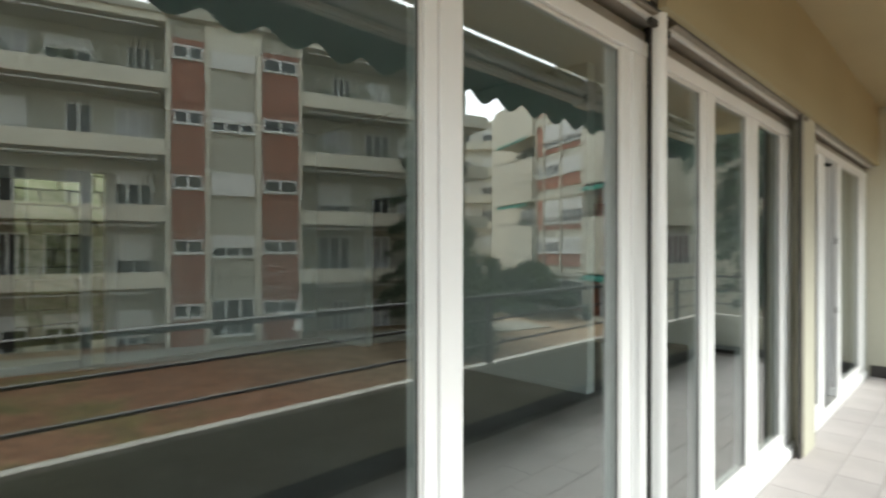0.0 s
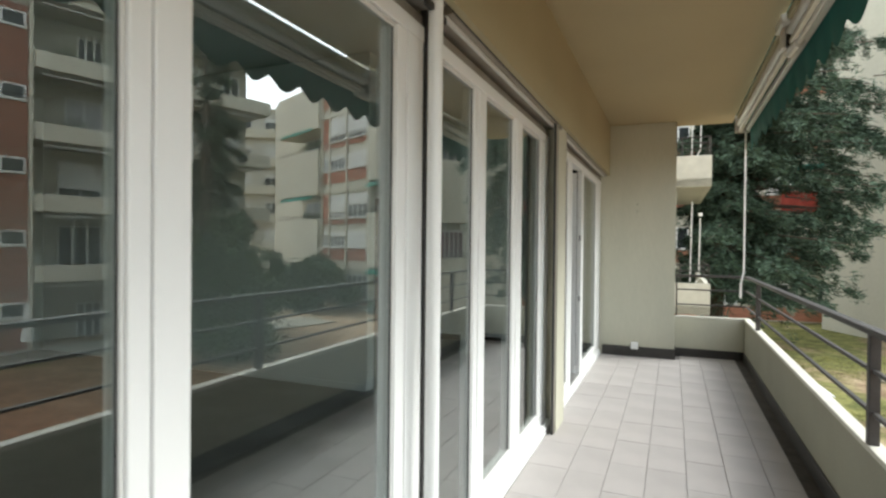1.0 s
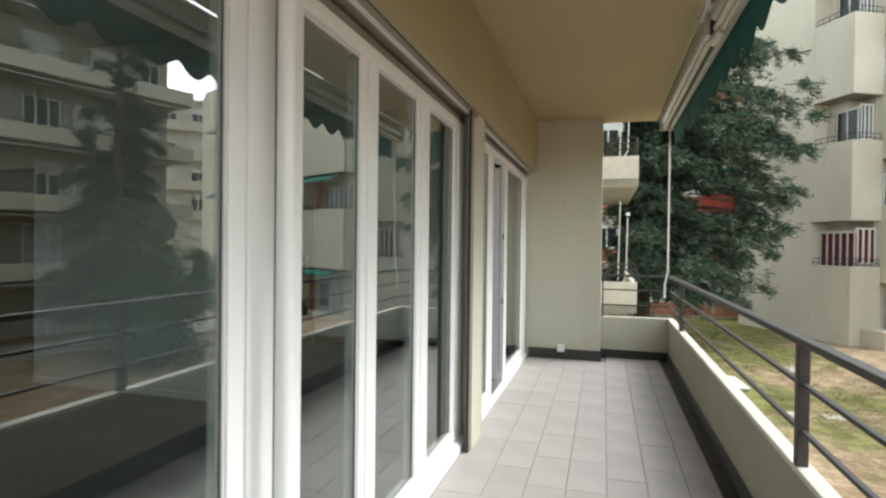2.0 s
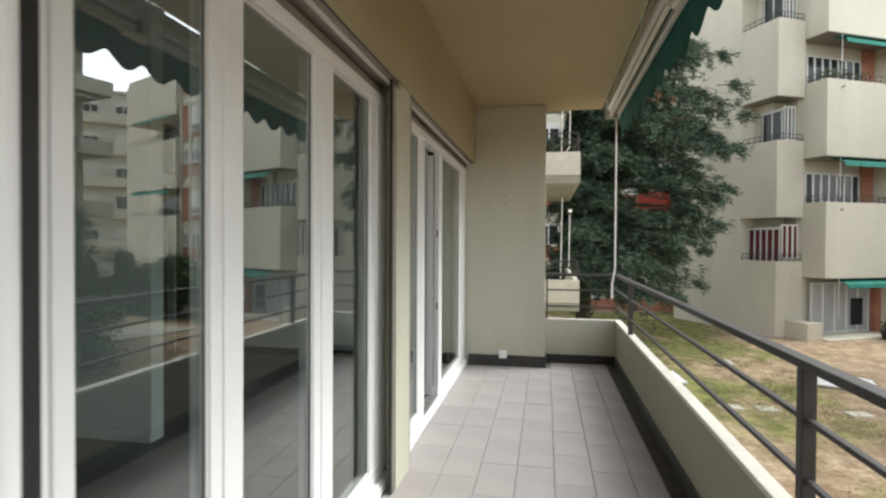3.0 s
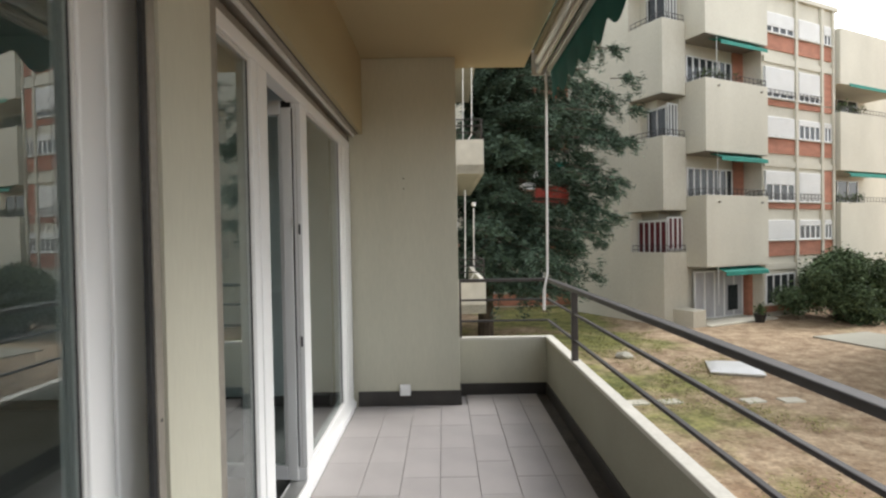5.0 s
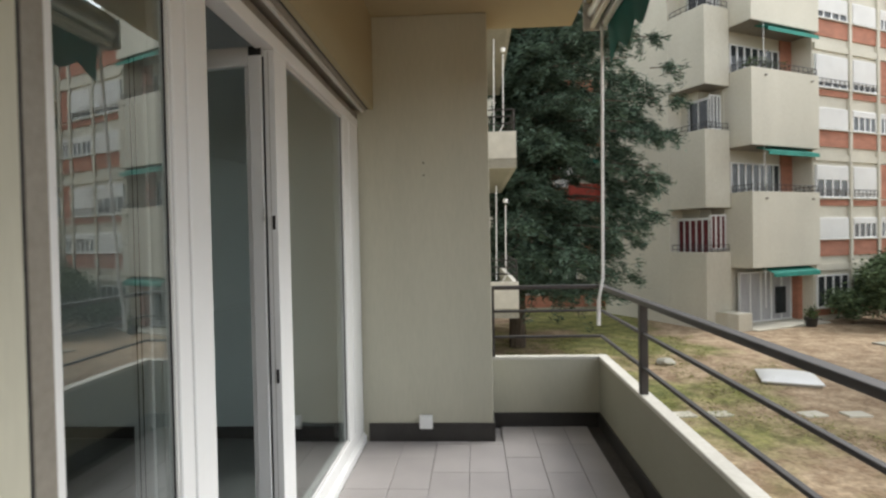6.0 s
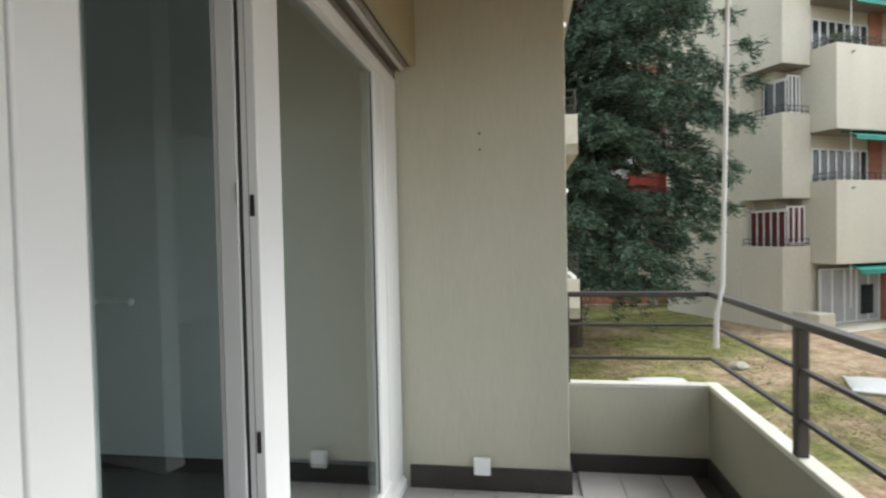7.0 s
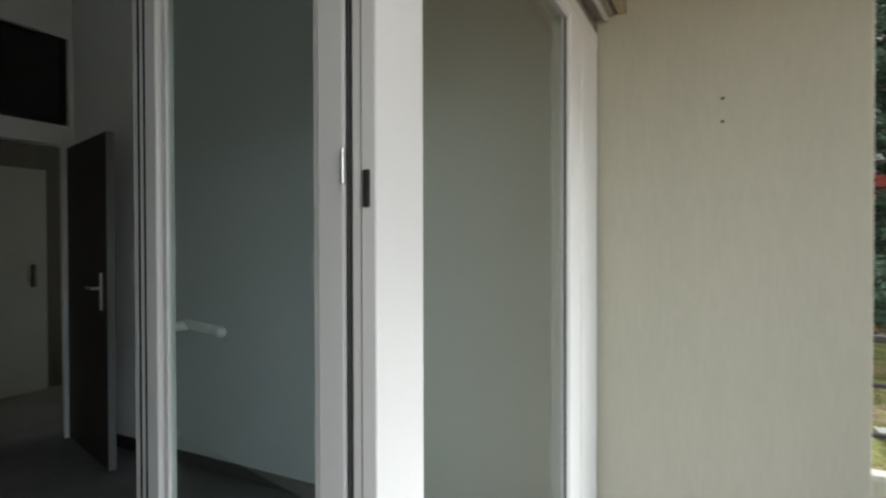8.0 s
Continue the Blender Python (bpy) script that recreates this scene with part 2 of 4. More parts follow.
# ---- balcony shell ----
floor = solid("floor", boxes((-0.145, INNER + 0.07, -3.0, END_WALL + 0.07, -0.22, -0.012)), GROUT, "balcony floor of grey oblong tiles", "floor")
# dark strip for the dirty gutter and the shadow lying in it
part("gutter", boxes((1.36, INNER, -3.0, END_WALL, -0.02, -0.006)), GRIME_SHADE, floor, "gutter strip, grime and shade in its dark colour")
solid("ceiling", boxes((LINTEL, 1.30, -3.0, 7.3, TOP, 3.05)), TAN, "tan painted balcony ceiling", "ceiling")
solid("wall_lintel", boxes((-0.09, LINTEL, -3.0, 1.6, 2.205, 3.05), (-0.09, LINTEL, 1.6, 1.68, 2.29, 3.05), (-0.09, LINTEL, 1.68, END, 2.205, 3.05), (-0.34, -0.09, -3.0, END, 2.3, 3.05)), TAN, "tan painted lintel above the windows", "wall")
pier = solid("wall_end", boxes((-0.34, PIER, END, 7.43, -0.2, TOP - 0.002), bevel=0.004), PLASTER, "grey-beige plastered end pier", "wall")
part("screw_hole", tubes(((0.266, END - 0.002, 1.843), (0.266, END + 0.01, 1.843), 0.006)), RUBBER, pier)
part("screw_hole", tubes(((0.266, END - 0.002, 1.761), (0.266, END + 0.01, 1.761), 0.006)), RUBBER, pier)
solid("wall_back", boxes((-0.34, 1.56, -3.2, -3.0, -0.2, 3.05)), PLASTER, "plastered wall closing the balcony", "wall")
# the parapet's colour carries the shade of its room-facing side
parapet = solid("parapet", boxes((INNER, INNER + 0.06, -3.0, END_WALL + 0.06, -0.22, 0.469)), PARAPET_SHADED,
                "plastered balcony parapet, shade darkened into its colour", "parapet")
part("end_wall", boxes((PIER + 0.002, INNER - 0.001, END_WALL, END_WALL + 0.06, -0.22, 0.469)), PLASTER, parapet, "low grey-beige end wall")
part("coping", boxes((INNER - 0.004, INNER + 0.064, -3.0, END_WALL + 0.064, 0.4695, 0.494), bevel=0.004), COPING, parapet, "pale worn coping")
part("coping", boxes((PIER + 0.003, INNER - 0.005, END_WALL - 0.006, END_WALL + 0.064, 0.4695, 0.493), bevel=0.004), COPING, parapet, "pale worn coping")
solid("baseboard", boxes((-0.13, PIER + 0.012, END - 0.012, END - 0.001, -0.01, 0.119), (PIER + 0.001, PIER + 0.012, END, END_WALL - 0.013, -0.01, 0.119), bevel=0.003), SKIRT,
      "dark tile skirting round the end pier", "baseboard")
solid("baseboard", boxes((PIER + 0.013, INNER - 0.012, END_WALL - 0.013, END_WALL - 0.002, -0.01, 0.098), (INNER - 0.011, INNER - 0.001, -3.0, END_WALL - 0.002, -0.01, 0.098), bevel=0.003), SKIRT,
      "dark tile skirting along the parapet", "baseboard")
solid("wall_pillar", boxes((-0.13, -0.09, 3.89, 4.185, -0.05, 2.2045), (-0.34, -0.13, 4.01, 4.18, -0.05, 2.2045)), PLASTER, "plastered wall strip between two windows", "wall")
solid("wall_upper", boxes((-0.34, LINTEL, -14, 34, 3.06, 9.0), (-0.34, LINTEL, 7.44, 34, -3.9, 3.04), (-0.34, LINTEL, -14, -3.21, -3.9, 3.04), (-0.34, LINTEL, -3.2, 7.43, -3.9, -0.23)), PLASTER,
      "plastered facade of the apartment house", "wall")
solid("slab_upper", boxes((LINTEL + 0.001, 1.30, -3.0, 7.3, 3.06, 3.10), (1.2, 1.3, -3.0, 7.3, 3.10, 3.5)), CONCRETE, "balcony slab edge of the floor above", "slab")


# ---- windows ----
def upright(parent, face, y0, y1, name="mullion", depth=0.07, z0=0.141, z1=2.079):
    """A white upright of the window frame: sash stile and fixed face with a fine joint, glazing beads down both sides."""
    split = y0 + (y1 - y0) * 0.36
    part(name, boxes((face - depth, face, split + 0.0015, y1, z0, z1), bevel=0.004), WHITE, parent)
    part("sash_stile", boxes((face - depth, face - 0.004, y0, split - 0.0015, z0, z1), bevel=0.004), WHITE, parent)
    part("bead", boxes((face - min(depth, 0.045), face - 0.011, y0 - 0.010, y0 - 0.0005, z0, z1), bevel=0.003), BEAD, parent)
    part("gasket", boxes((face - 0.0205, face - 0.017, y0 - 0.013, y0 - 0.0105, z0, z1)), RUBBER, parent)
    if name == "mullion":
        part("bead", boxes((face - min(depth, 0.045), face - 0.011, y1 + 0.0005, y1 + 0.010, z0, z1), bevel=0.003), BEAD, parent)


def pane(parent, face, y0, y1, z0=0.14, z1=2.08):
    p = part("pane", boxes((face - 0.0265, face - 0.021, y0 + 0.002, y1 - 0.002, z0 - 0.006, z1 + 0.006)), PANE, parent, "clear double glazing")
    p.visible_shadow = False
    for za, zb in ((z0 + 0.001, z0 + 0.017), (z1 - 0.017, z1 - 0.002)):
        part("glazing_bead", boxes((face - 0.0205, face - 0.010, y0 + 0.011, y1 - 0.012, za, zb), bevel=0.003), BEAD, parent)


def window(name, label, face, y0, y1, ups, panes, gaps=()):
    w = thing(name, label, "window", kind="structure")
    part("head", boxes((face - 0.07, face + 0.002, y0, y1, 2.0795, 2.137), bevel=0.004), WHITE, w)
    part("head_cover", boxes((face - 0.07, face - 0.008, y0, y1, 2.1375, 2.18), bevel=0.003), GUIDE, w, "brown-grey strip above the frame")
    runs = [(y0, y1)] if not gaps else [(y0, gaps[0]), (gaps[1], y1)]
    for a, c in runs:
        part("bottom_rail", boxes((face - 0.07, face - 0.001, a, c, 0.062, 0.1405), bevel=0.005), WHITE, w)
    part("sill", boxes((face - 0.10, -0.147, y0, y1, -0.01, 0.046), (face - 0.10, -0.158, y0, y1, 0.0463, 0.0615), bevel=0.005), WHITE, w, "white painted sill")
    for a, c, kind_ in ups:
        upright(w, face, a, c, kind_)
    for a, c in panes:
        pane(w, face, a, c)
    part("shutter_box", boxes((face - 0.03, -0.0995, y0, y1, 2.199, 2.299), bevel=0.003), GUIDE, w, "brown-grey underside of the shutter box")
    part("shutter_slat", boxes((-0.14, -0.122, y0, y1, 2.183, 2.1985), bevel=0.003), BEAD, w, "bottom slat of the raised roller shutter")
    part("slot_seal", boxes((-0.099, -0.0905, y0, y1, 2.2055, 2.22)), RUBBER, w)
    return w


win1 = window("window_1", "tall white-framed balcony window with wide panes", FACE, -2.6, 1.803,
              [(-2.6, -2.4, "jamb"), (-1.07, -0.93, "mullion"), (0.630, 0.760, "mullion"), (1.605, 1.80, "jamb")], [(-2.4, -1.07), (-0.93, 0.630), (0.760, 1.605)])
win2 = window("window_2", "white-framed balcony window with three tall panes", FACE, 1.87, 4.009,
              [(1.87, 1.95, "jamb"), (2.385, 2.541, "mullion"), (3.055, 3.238, "mullion"), (3.745, 4.0, "jamb")], [(1.95, 2.385), (2.541, 3.055), (3.238, 3.745)])
win3 = window("window_3", "white-framed balcony window with an open door leaf", DOOR_FACE, 4.187, END - 0.01,
              [(4.285, 4.355, "jamb"), (4.755, 4.937, "mullion"), (6.60, END - 0.014, "jamb")], [(4.355, 4.755), (5.614, 6.60)], (4.937, 5.478))
part("mullion", boxes((-0.2085, DOOR_FACE, 5.476, 5.614, 0.141, 2.079), bevel=0.003), WHITE, win3)
part("profile_groove", boxes((-0.1915, -0.190, 5.4745, 5.4757, 0.15, 2.07)), GUIDE, win3)
part("bead", boxes((-0.205, -0.182, 5.6145, 5.624, 0.141, 2.079), bevel=0.003), BEAD, win3)
part("joint", boxes((-0.2, -0.172, END - 0.0135, END - 0.001, 0.06, 2.18)), RUBBER, win3)
part("threshold", boxes((-0.245, -0.17, 4.938, 5.477, 0.062, 0.072), bevel=0.003), STEEL, win3, "metal door threshold")
part("reveal_groove", boxes((-0.2125, -0.2088, 5.470, 5.478, 0.15, 2.05)), RUBBER, win3)
for z in (0.817, 1.413):
    part("hinge", boxes((-0.186, -0.175, 5.470, 5.4755, z - 0.027, z + 0.027), bevel=0.002), RUBBER, win3, "dark hinge")
# open leaf, swung into the room
lx0, lx1, ly0, ly1 = -0.597, 0.0, 0.0, 0.038
leaf = part("door_leaf", boxes((lx1 - 0.058, lx1, ly0, ly1, 0.075, 2.095), (lx0, lx0 + 0.09, ly0, ly1, 0.075, 2.095), (lx0 + 0.0905, lx1 - 0.0585, ly0, ly1, 0.075, 0.15),
                               (lx0 + 0.0905, lx1 - 0.0585, ly0, ly1, 2.02, 2.095), bevel=0.005), WHITE, win3, "open white glazed door leaf")
leaf.matrix_world = pose(-0.214, 5.466, 0, 0, 0, -6.8)
part("bead", boxes((lx1 - 0.076, lx1 - 0.059, ly0 + 0.010, ly1 - 0.01, 0.15, 2.02), bevel=0.003), WHITE, leaf)
part("bead", boxes((lx0 + 0.091, lx0 + 0.108, ly0 + 0.010, ly1 - 0.01, 0.15, 2.02), bevel=0.003), WHITE, leaf)
part("gasket", boxes((lx0 + 0.026, lx0 + 0.030, ly0 - 0.003, ly0 - 0.0005, 0.08, 2.09)), RUBBER, leaf)
part("gasket", boxes((lx0 + 0.048, lx0 + 0.051, ly0 - 0.003, ly0 - 0.0005, 0.08, 2.09)), RUBBER, leaf)
lp = part("pane", boxes((lx0 + 0.095, lx1 - 0.063, ly0 + 0.014, ly0 + 0.0195, 0.14, 2.03)), PANE, leaf, "clear double glazing")
lp.visible_shadow = False
bm = tubes(((lx0 + 0.05, ly1, 1.16), (lx0 + 0.05, ly1 + 0.045, 1.16), 0.011), ((lx0 + 0.045, ly1 + 0.045, 1.165), (lx0 + 0.17, ly1 + 0.045, 1.157), 0.009, 0.010))
bmesh.ops.create_uvsphere(bm, u_segments=10, v_segments=6, radius=0.0125, matrix=Matrix.Translation((lx0 + 0.17, ly1 + 0.045, 1.157)))
part("handle", bm, SHUTTER, leaf, "white lever handle with a round knob")
part("corner_hinge", boxes((lx1 - 0.05, lx1 + 0.004, ly0 - 0.008, ly0 - 0.0005, 2.055, 2.09), bevel=0.003), RUBBER, leaf, "dark corner hinge")
part("latch", tubes(((lx1 + 0.002, ly0 - 0.006, 1.42), (lx1 + 0.002, ly0 - 0.006, 1.47), 0.004)), STEEL, leaf)
part("closing_bolt", tubes(((lx1 + 0.004, ly0 + 0.004, 0.83), (lx1 + 0.004, ly0 + 0.004, 2.05), 0.003)), RUBBER, leaf)

# shutter guides and the white post between the first two windows
post = thing("shutter_post", "white round-edged shutter post between two windows", "post")
part("post", tubes(((-0.108, 1.738, -0.005), (-0.108, 1.738, 2.27), 0.026), seg=20), WHITE, post)
part("cap", tubes(((-0.108, 1.738, 2.2705), (-0.108, 1.738, 2.285), 0.026, 0.014), seg=20), WHITE, post)
part("dark_joint", boxes((-0.20, -0.175, 1.8035, 1.8695, -0.01, 2.2)), RUBBER, post)
part("bracket", boxes((-0.12, -0.1, 1.655, 1.7115, 2.15, 2.175), bevel=0.004), RUBBER, post)
part("bracket", boxes((-0.12, -0.1, 1.765, 1.82, 2.14, 2.165), bevel=0.004), RUBBER, post)
g = thing("shutter_guide", "brown-grey metal shutter guide beside the wall strip", "shutter guide", "shutter guides")
part("channel", boxes((-0.114, -0.101, 3.838, 3.8525, -0.005, 2.2)), RUBBER, g)
part("rail", boxes((-0.112, -0.096, 3.853, 3.8845, -0.005, 2.2), bevel=0.002), GUIDE, g)
part("screw", tubes(((-0.0965, 3.868, 0.93), (-0.0945, 3.868, 0.93), 0.004)), RUBBER, g)
g = thing("shutter_guide", "brown-grey metal shutter guide beside the wall strip", "shutter guide", "shutter guides")
part("channel", boxes((-0.125, -0.1, 4.1855, 4.2035, -0.005, 2.2)), RUBBER, g)
part("rail", boxes((-0.125, -0.098, 4.204, 4.25, -0.005, 2.2), bevel=0.002), GUIDE, g)
part("cover_strip", boxes((-0.165, -0.128, 4.2505, 4.28, -0.005, 2.18), bevel=0.003), WHITE, g, "white cover strip")
gb = thing("shutter_stop", "small brown-grey shutter stop on the wall strip", "bracket")
part("bracket", boxes((-0.089, -0.07, 3.87, 3.92, 2.165, 2.19), bevel=0.004), GUIDE, gb)

# ---- wall socket ----
sock = thing("wall_socket", "white plastic outdoor socket on the skirting", "socket")
part("plate", boxes((0.209, 0.295, END - 0.045, END - 0.0125, 0.09, 0.178), bevel=0.006), WHITE, sock)
part("flap", boxes((0.217, 0.287, END - 0.05, END - 0.0455, 0.10, 0.17), bevel=0.002), WHITE, sock)

# ---- balcony railing ----
rail = thing("railing", "dark iron balcony railing with three rails", "railing")
RX, RY = 1.476, 7.309
part("handrail", boxes((RX - 0.026, RX + 0.026, -3.0, RY + 0.02, 0.969, 0.997), bevel=0.005), IRON, rail, "flat dark handrail")
part("handrail", boxes((PIER + 0.03, RX - 0.0265, RY - 0.02, RY + 0.02, 0.969, 0.997), bevel=0.005), IRON, rail, "flat dark handrail")
for z in (0.814, 0.632):
    part("rail", boxes((RX - 0.012, RX + 0.012, -3.0, RY + 0.0125, z - 0.008, z + 0.008), bevel=0.003), IRON, rail)
    part("rail", boxes((PIER + 0.03, RX - 0.0125, RY - 0.0125, RY + 0.0125, z - 0.008, z + 0.008), bevel=0.003), IRON, rail)
for y in (-0.59, 2.88, 6.349):
    part("post", boxes((RX - 0.021, RX + 0.021, y - 0.021, y + 0.021, 0.492, 0.9685), bevel=0.004), IRON, rail)
part("post", boxes((PIER + 0.012, PIER + 0.0295, RY - 0.025, RY + 0.025, 0.493, 0.997), bevel=0.003), IRON, rail)


# ---- awning ----
def awning():
    a = thing("awning", "rolled-up green canvas awning with a scalloped valance", "awning")
    y0, y1 = -2.9, 6.82
    part("roller", tubes(((1.34, y0, 2.70), (1.34, y1, 2.70), 0.036), seg=16), ALU, a, "pale metal roller housing")
    part("front_bar", boxes((1.385, 1.425, y0, y1, 2.615, 2.665), bevel=0.008), ALU, a, "pale metal front bar")
    part("square_bar", boxes((1.318, 1.352, y0, y1, 2.61, 2.642), bevel=0.006), ALU, a, "pale metal bar")
    bm = bmesh.new()
    n_ = 640
    cols = []
    for i in range(n_ + 1):
        y = y0 + (y1 - y0) * i / n_
        s = 0.5 + 0.5 * math.cos(2 * math.pi * y / 0.31)
        low = 2.475 - 0.075 * (s ** 0.7)
        sway = 0.006 * math.sin(y * 9.0) + 0.008 * noise.noise(Vector((y * 1.3, 0, 0)))
        col_ = []
        for j in range(6):
            f_ = j / 5
            z = 2.668 + (low - 2.668) * f_
            col_.append((bm.verts.new((1.431 + sway * f_ + 0.02 * f_, y, z)), bm.verts.new((1.434 + sway * f_ + 0.02 * f_, y, z))))
        cols.append(col_)
    for p, q in zip(cols, cols[1:]):
        for j in range(5):
            bm.faces.new((p[j][0], p[j + 1][0], q[j + 1][0], q[j][0]))
            bm.faces.new((p[j][1], q[j][1], q[j + 1][1], p[j + 1][1]))
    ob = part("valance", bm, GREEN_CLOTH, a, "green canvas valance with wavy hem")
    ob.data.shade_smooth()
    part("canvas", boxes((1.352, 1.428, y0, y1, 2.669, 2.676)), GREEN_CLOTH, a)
    for y in (0.4, 4.05):
        part("bracket", boxes((1.285, 1.40, y - 0.05, y + 0.05, 2.60, 2.7985), (1.27, 1.33, y - 0.11, y + 0.11, 2.735, 2.797), bevel=0.008), ALU, a, "pale metal bracket")
        bm = tubes(((1.362, y - 0.12, 2.60), (1.368, y - 1.7, 2.612), 0.015), ((1.34, y + 0.02, 2.585), (1.36, y - 0.16, 2.595), 0.032))
        part("folding_arm", bm, ALU, a)
        part("joint", tubes(((1.335, y - 0.065, 2.60), (1.335, y - 0.065, 2.68), 0.03), seg=10), RUBBER, a, "black plastic joint")
        part("elbow", tubes(((1.368, y - 1.7, 2.59), (1.368, y - 1.7, 2.635), 0.026)), STEEL, a)
    part("cover", boxes((1.301, 1.41, y0, y1, 2.758, 2.80), bevel=0.01), TAN, a, "tan-painted cover strip")
    part("end_plate", boxes((1.285, 1.43, y1 + 0.001, y1 + 0.016, 2.60, 2.795), bevel=0.005), ALU, a)
    rod = part("crank_rod", tubes(((1.385, y1 - 0.05, 2.60), (1.402, y1 + 0.1, 1.06), 0.0095), ((1.402, y1 + 0.1, 1.065), (1.375, y1 + 0.1, 0.93), 0.0095), ((1.375, y1 + 0.1, 0.935), (1.372, y1 + 0.1, 0.77), 0.0125)),
               WHITE, a, "white crank rod")
    part("hook", tubes(((1.385, y1 - 0.05, 2.598), (1.385, y1 - 0.05, 2.65), 0.014)), STEEL, rod)


awning()

# ---- rooms behind the windows ----
solid("floor_room", boxes((-6.5, -0.265, -5.0, 7.12, -0.2, 0.012)), ROOM_FLOOR, "dark floor of the empty rooms", "floor")
solid("floor_hall", boxes((-7.4, -3.72, 7.121, 9.0, -0.2, 0.01)), ROOM_FLOOR, "dark floor of the hall", "floor")
solid("ceiling_room", boxes((-7.4, -0.341, -5.0, 9.0, 3.06, 3.15)), ROOM, "pale room ceiling", "ceiling")
solid("wall_facade_inside", boxes((-0.36, -0.3405, -5.0, 7.02, 2.2, 3.05), (-0.36, -0.3405, 3.97, 4.28, 0.012, 2.2), (-0.36, -0.3405, -5.0, -2.62, 0.012, 2.2)), ROOM, "pale inner side of the window wall", "wall")
solid("wall_partition", boxes((-4.35, -1.845, 4.225, 4.345, 0.012, 3.05), bevel=0.003), ROOM, "free-ended pale partition wall", "wall")
solid("wall_partition_far", boxes((-6.4, -5.2, 4.225, 4.345, 0.012, 3.05), (-5.2, -4.351, 4.225, 4.345, 2.0, 3.05)), ROOM, "pale partition wall with a dark doorway", "wall")
solid("wall_room_side", boxes((-3.719, -0.345, 7.021, 7.15, 0.0, 3.05)), ROOM, "pale side wall of the room", "wall")
solid("wall_room_back", boxes((-3.84, -3.72, 4.346, 6.07, 0.012, 3.05), (-3.84, -3.72, 6.998, 7.15, 0.012, 3.05), (-3.84, -3.72, 6.07, 6.998, 2.0, 2.135), (-3.84, -3.72, 6.07, 6.998, 2.735, 3.05)), ROOM,
      "pale room wall with a doorway and transom opening", "wall")
# near-black colour puts the hall's lack of light into its walls
solid("wall_hall", boxes((-5.37, -5.25, 4.43, 9.0, 0.012, 3.05), (-5.25, -3.85, 8.88, 9.0, 0.012, 3.05)), WENGE, "hall wall, near-black to stand for the unlit hall", "wall")
solid("wall_living_back", boxes((-6.55, -6.4, 1.58, 4.43, -0.2, 3.05), (-6.55, -6.4, -5.0, 0.2, -0.2, 3.05), (-6.55, -6.4, 0.2, 1.58, 2.2, 3.05)), ROOM, "pale back wall with a wide window opening", "wall")
solid("wall_living_end", boxes((-6.55, -0.345, -5.15, -5.0, -0.2, 3.05)), ROOM, "pale end wall of the living room", "wall")
solid("baseboard", boxes((-3.715, -0.37, 7.008, 7.0205, 0.012, 0.09)), SKIRT, "dark skirting in the room", "baseboard")
solid("baseboard", boxes((-4.35, -1.845, 4.214, 4.2245, 0.012, 0.07)), ROOM, "pale skirting along the partition", "baseboard")
tr = thing("transom", "dark glazed transom above the inner doorway", "transom")
part("glass", boxes((-3.80, -3.78, 6.09, 6.978, 2.155, 2.715)), DARK_GLASS, tr)
for d in ((-3.81, -3.75, 6.07, 6.0895, 2.135, 2.735), (-3.81, -3.75, 6.9785, 6.998, 2.135, 2.735), (-3.81, -3.75, 6.09, 6.978, 2.135, 2.1545), (-3.81, -3.75, 6.09, 6.978, 2.7155, 2.735)):
    part("frame_bar", boxes(d, bevel=0.003), WENGE, tr)
dr = thing("inner_door", "open dark wenge door with a steel lever handle", "door", m=pose(-3.70, 6.965, 0.012, 0, 0, -15.5))
dleaf = part("leaf", boxes((0.0, 0.84, 0.0, 0.04, 0.005, 1.97), bevel=0.003), WENGE, dr)
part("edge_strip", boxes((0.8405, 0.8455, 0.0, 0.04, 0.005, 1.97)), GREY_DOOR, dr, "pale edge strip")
hd = part("handle_plate", boxes((0.73, 0.76, -0.012, -0.0005, 0.93, 1.15), bevel=0.003), STEEL, dr, "steel handle plate")
part("lever", tubes(((0.745, -0.01, 1.06), (0.745, -0.05, 1.06), 0.009), ((0.75, -0.05, 1.06), (0.63, -0.05, 1.06), 0.009)), STEEL, hd)
solid("trim", boxes((-3.7195, -3.70, 6.94, 7.0, 0.012, 2.03)), ROOM, "pale door casing", "trim")
hdoor = thing("hall_door", "closed hall door, grey darkened for the dim hall", "door")
# the hall's dimness is put into the door's grey
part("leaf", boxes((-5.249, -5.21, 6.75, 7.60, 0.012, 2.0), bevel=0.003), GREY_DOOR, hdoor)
part("handle", boxes((-5.209, -5.17, 7.47, 7.495, 0.95, 1.15), bevel=0.003), WENGE, hdoor)
# far window of the living room and what lies behind it
w4 = thing("window_4", "white-framed far window of the living room", "window", kind="structure")
part("window_frame", boxes((-6.50, -6.42, 1.46, 1.579, 0.0, 2.199), (-6.50, -6.42, 1.22, 1.32, 0.0, 2.199), (-6.50, -6.42, 0.2, 1.21, 2.08, 2.199), (-6.50, -6.42, 0.2, 1.21, 0.0, 0.1), bevel=0.006), WHITE, w4)
# roof added over the open rear side to hold back skylight
solid("rear_shade_roof", boxes((-9.3, -6.56, -5.0, 5.0, 2.55, 3.0)), TAN, "added roof that shades the rear terrace", "ceiling")
solid("floor_rear", boxes((-8.6, -6.56, -4.0, 4.0, -0.2, -0.02)), COPING, "pale rear terrace floor", "floor")
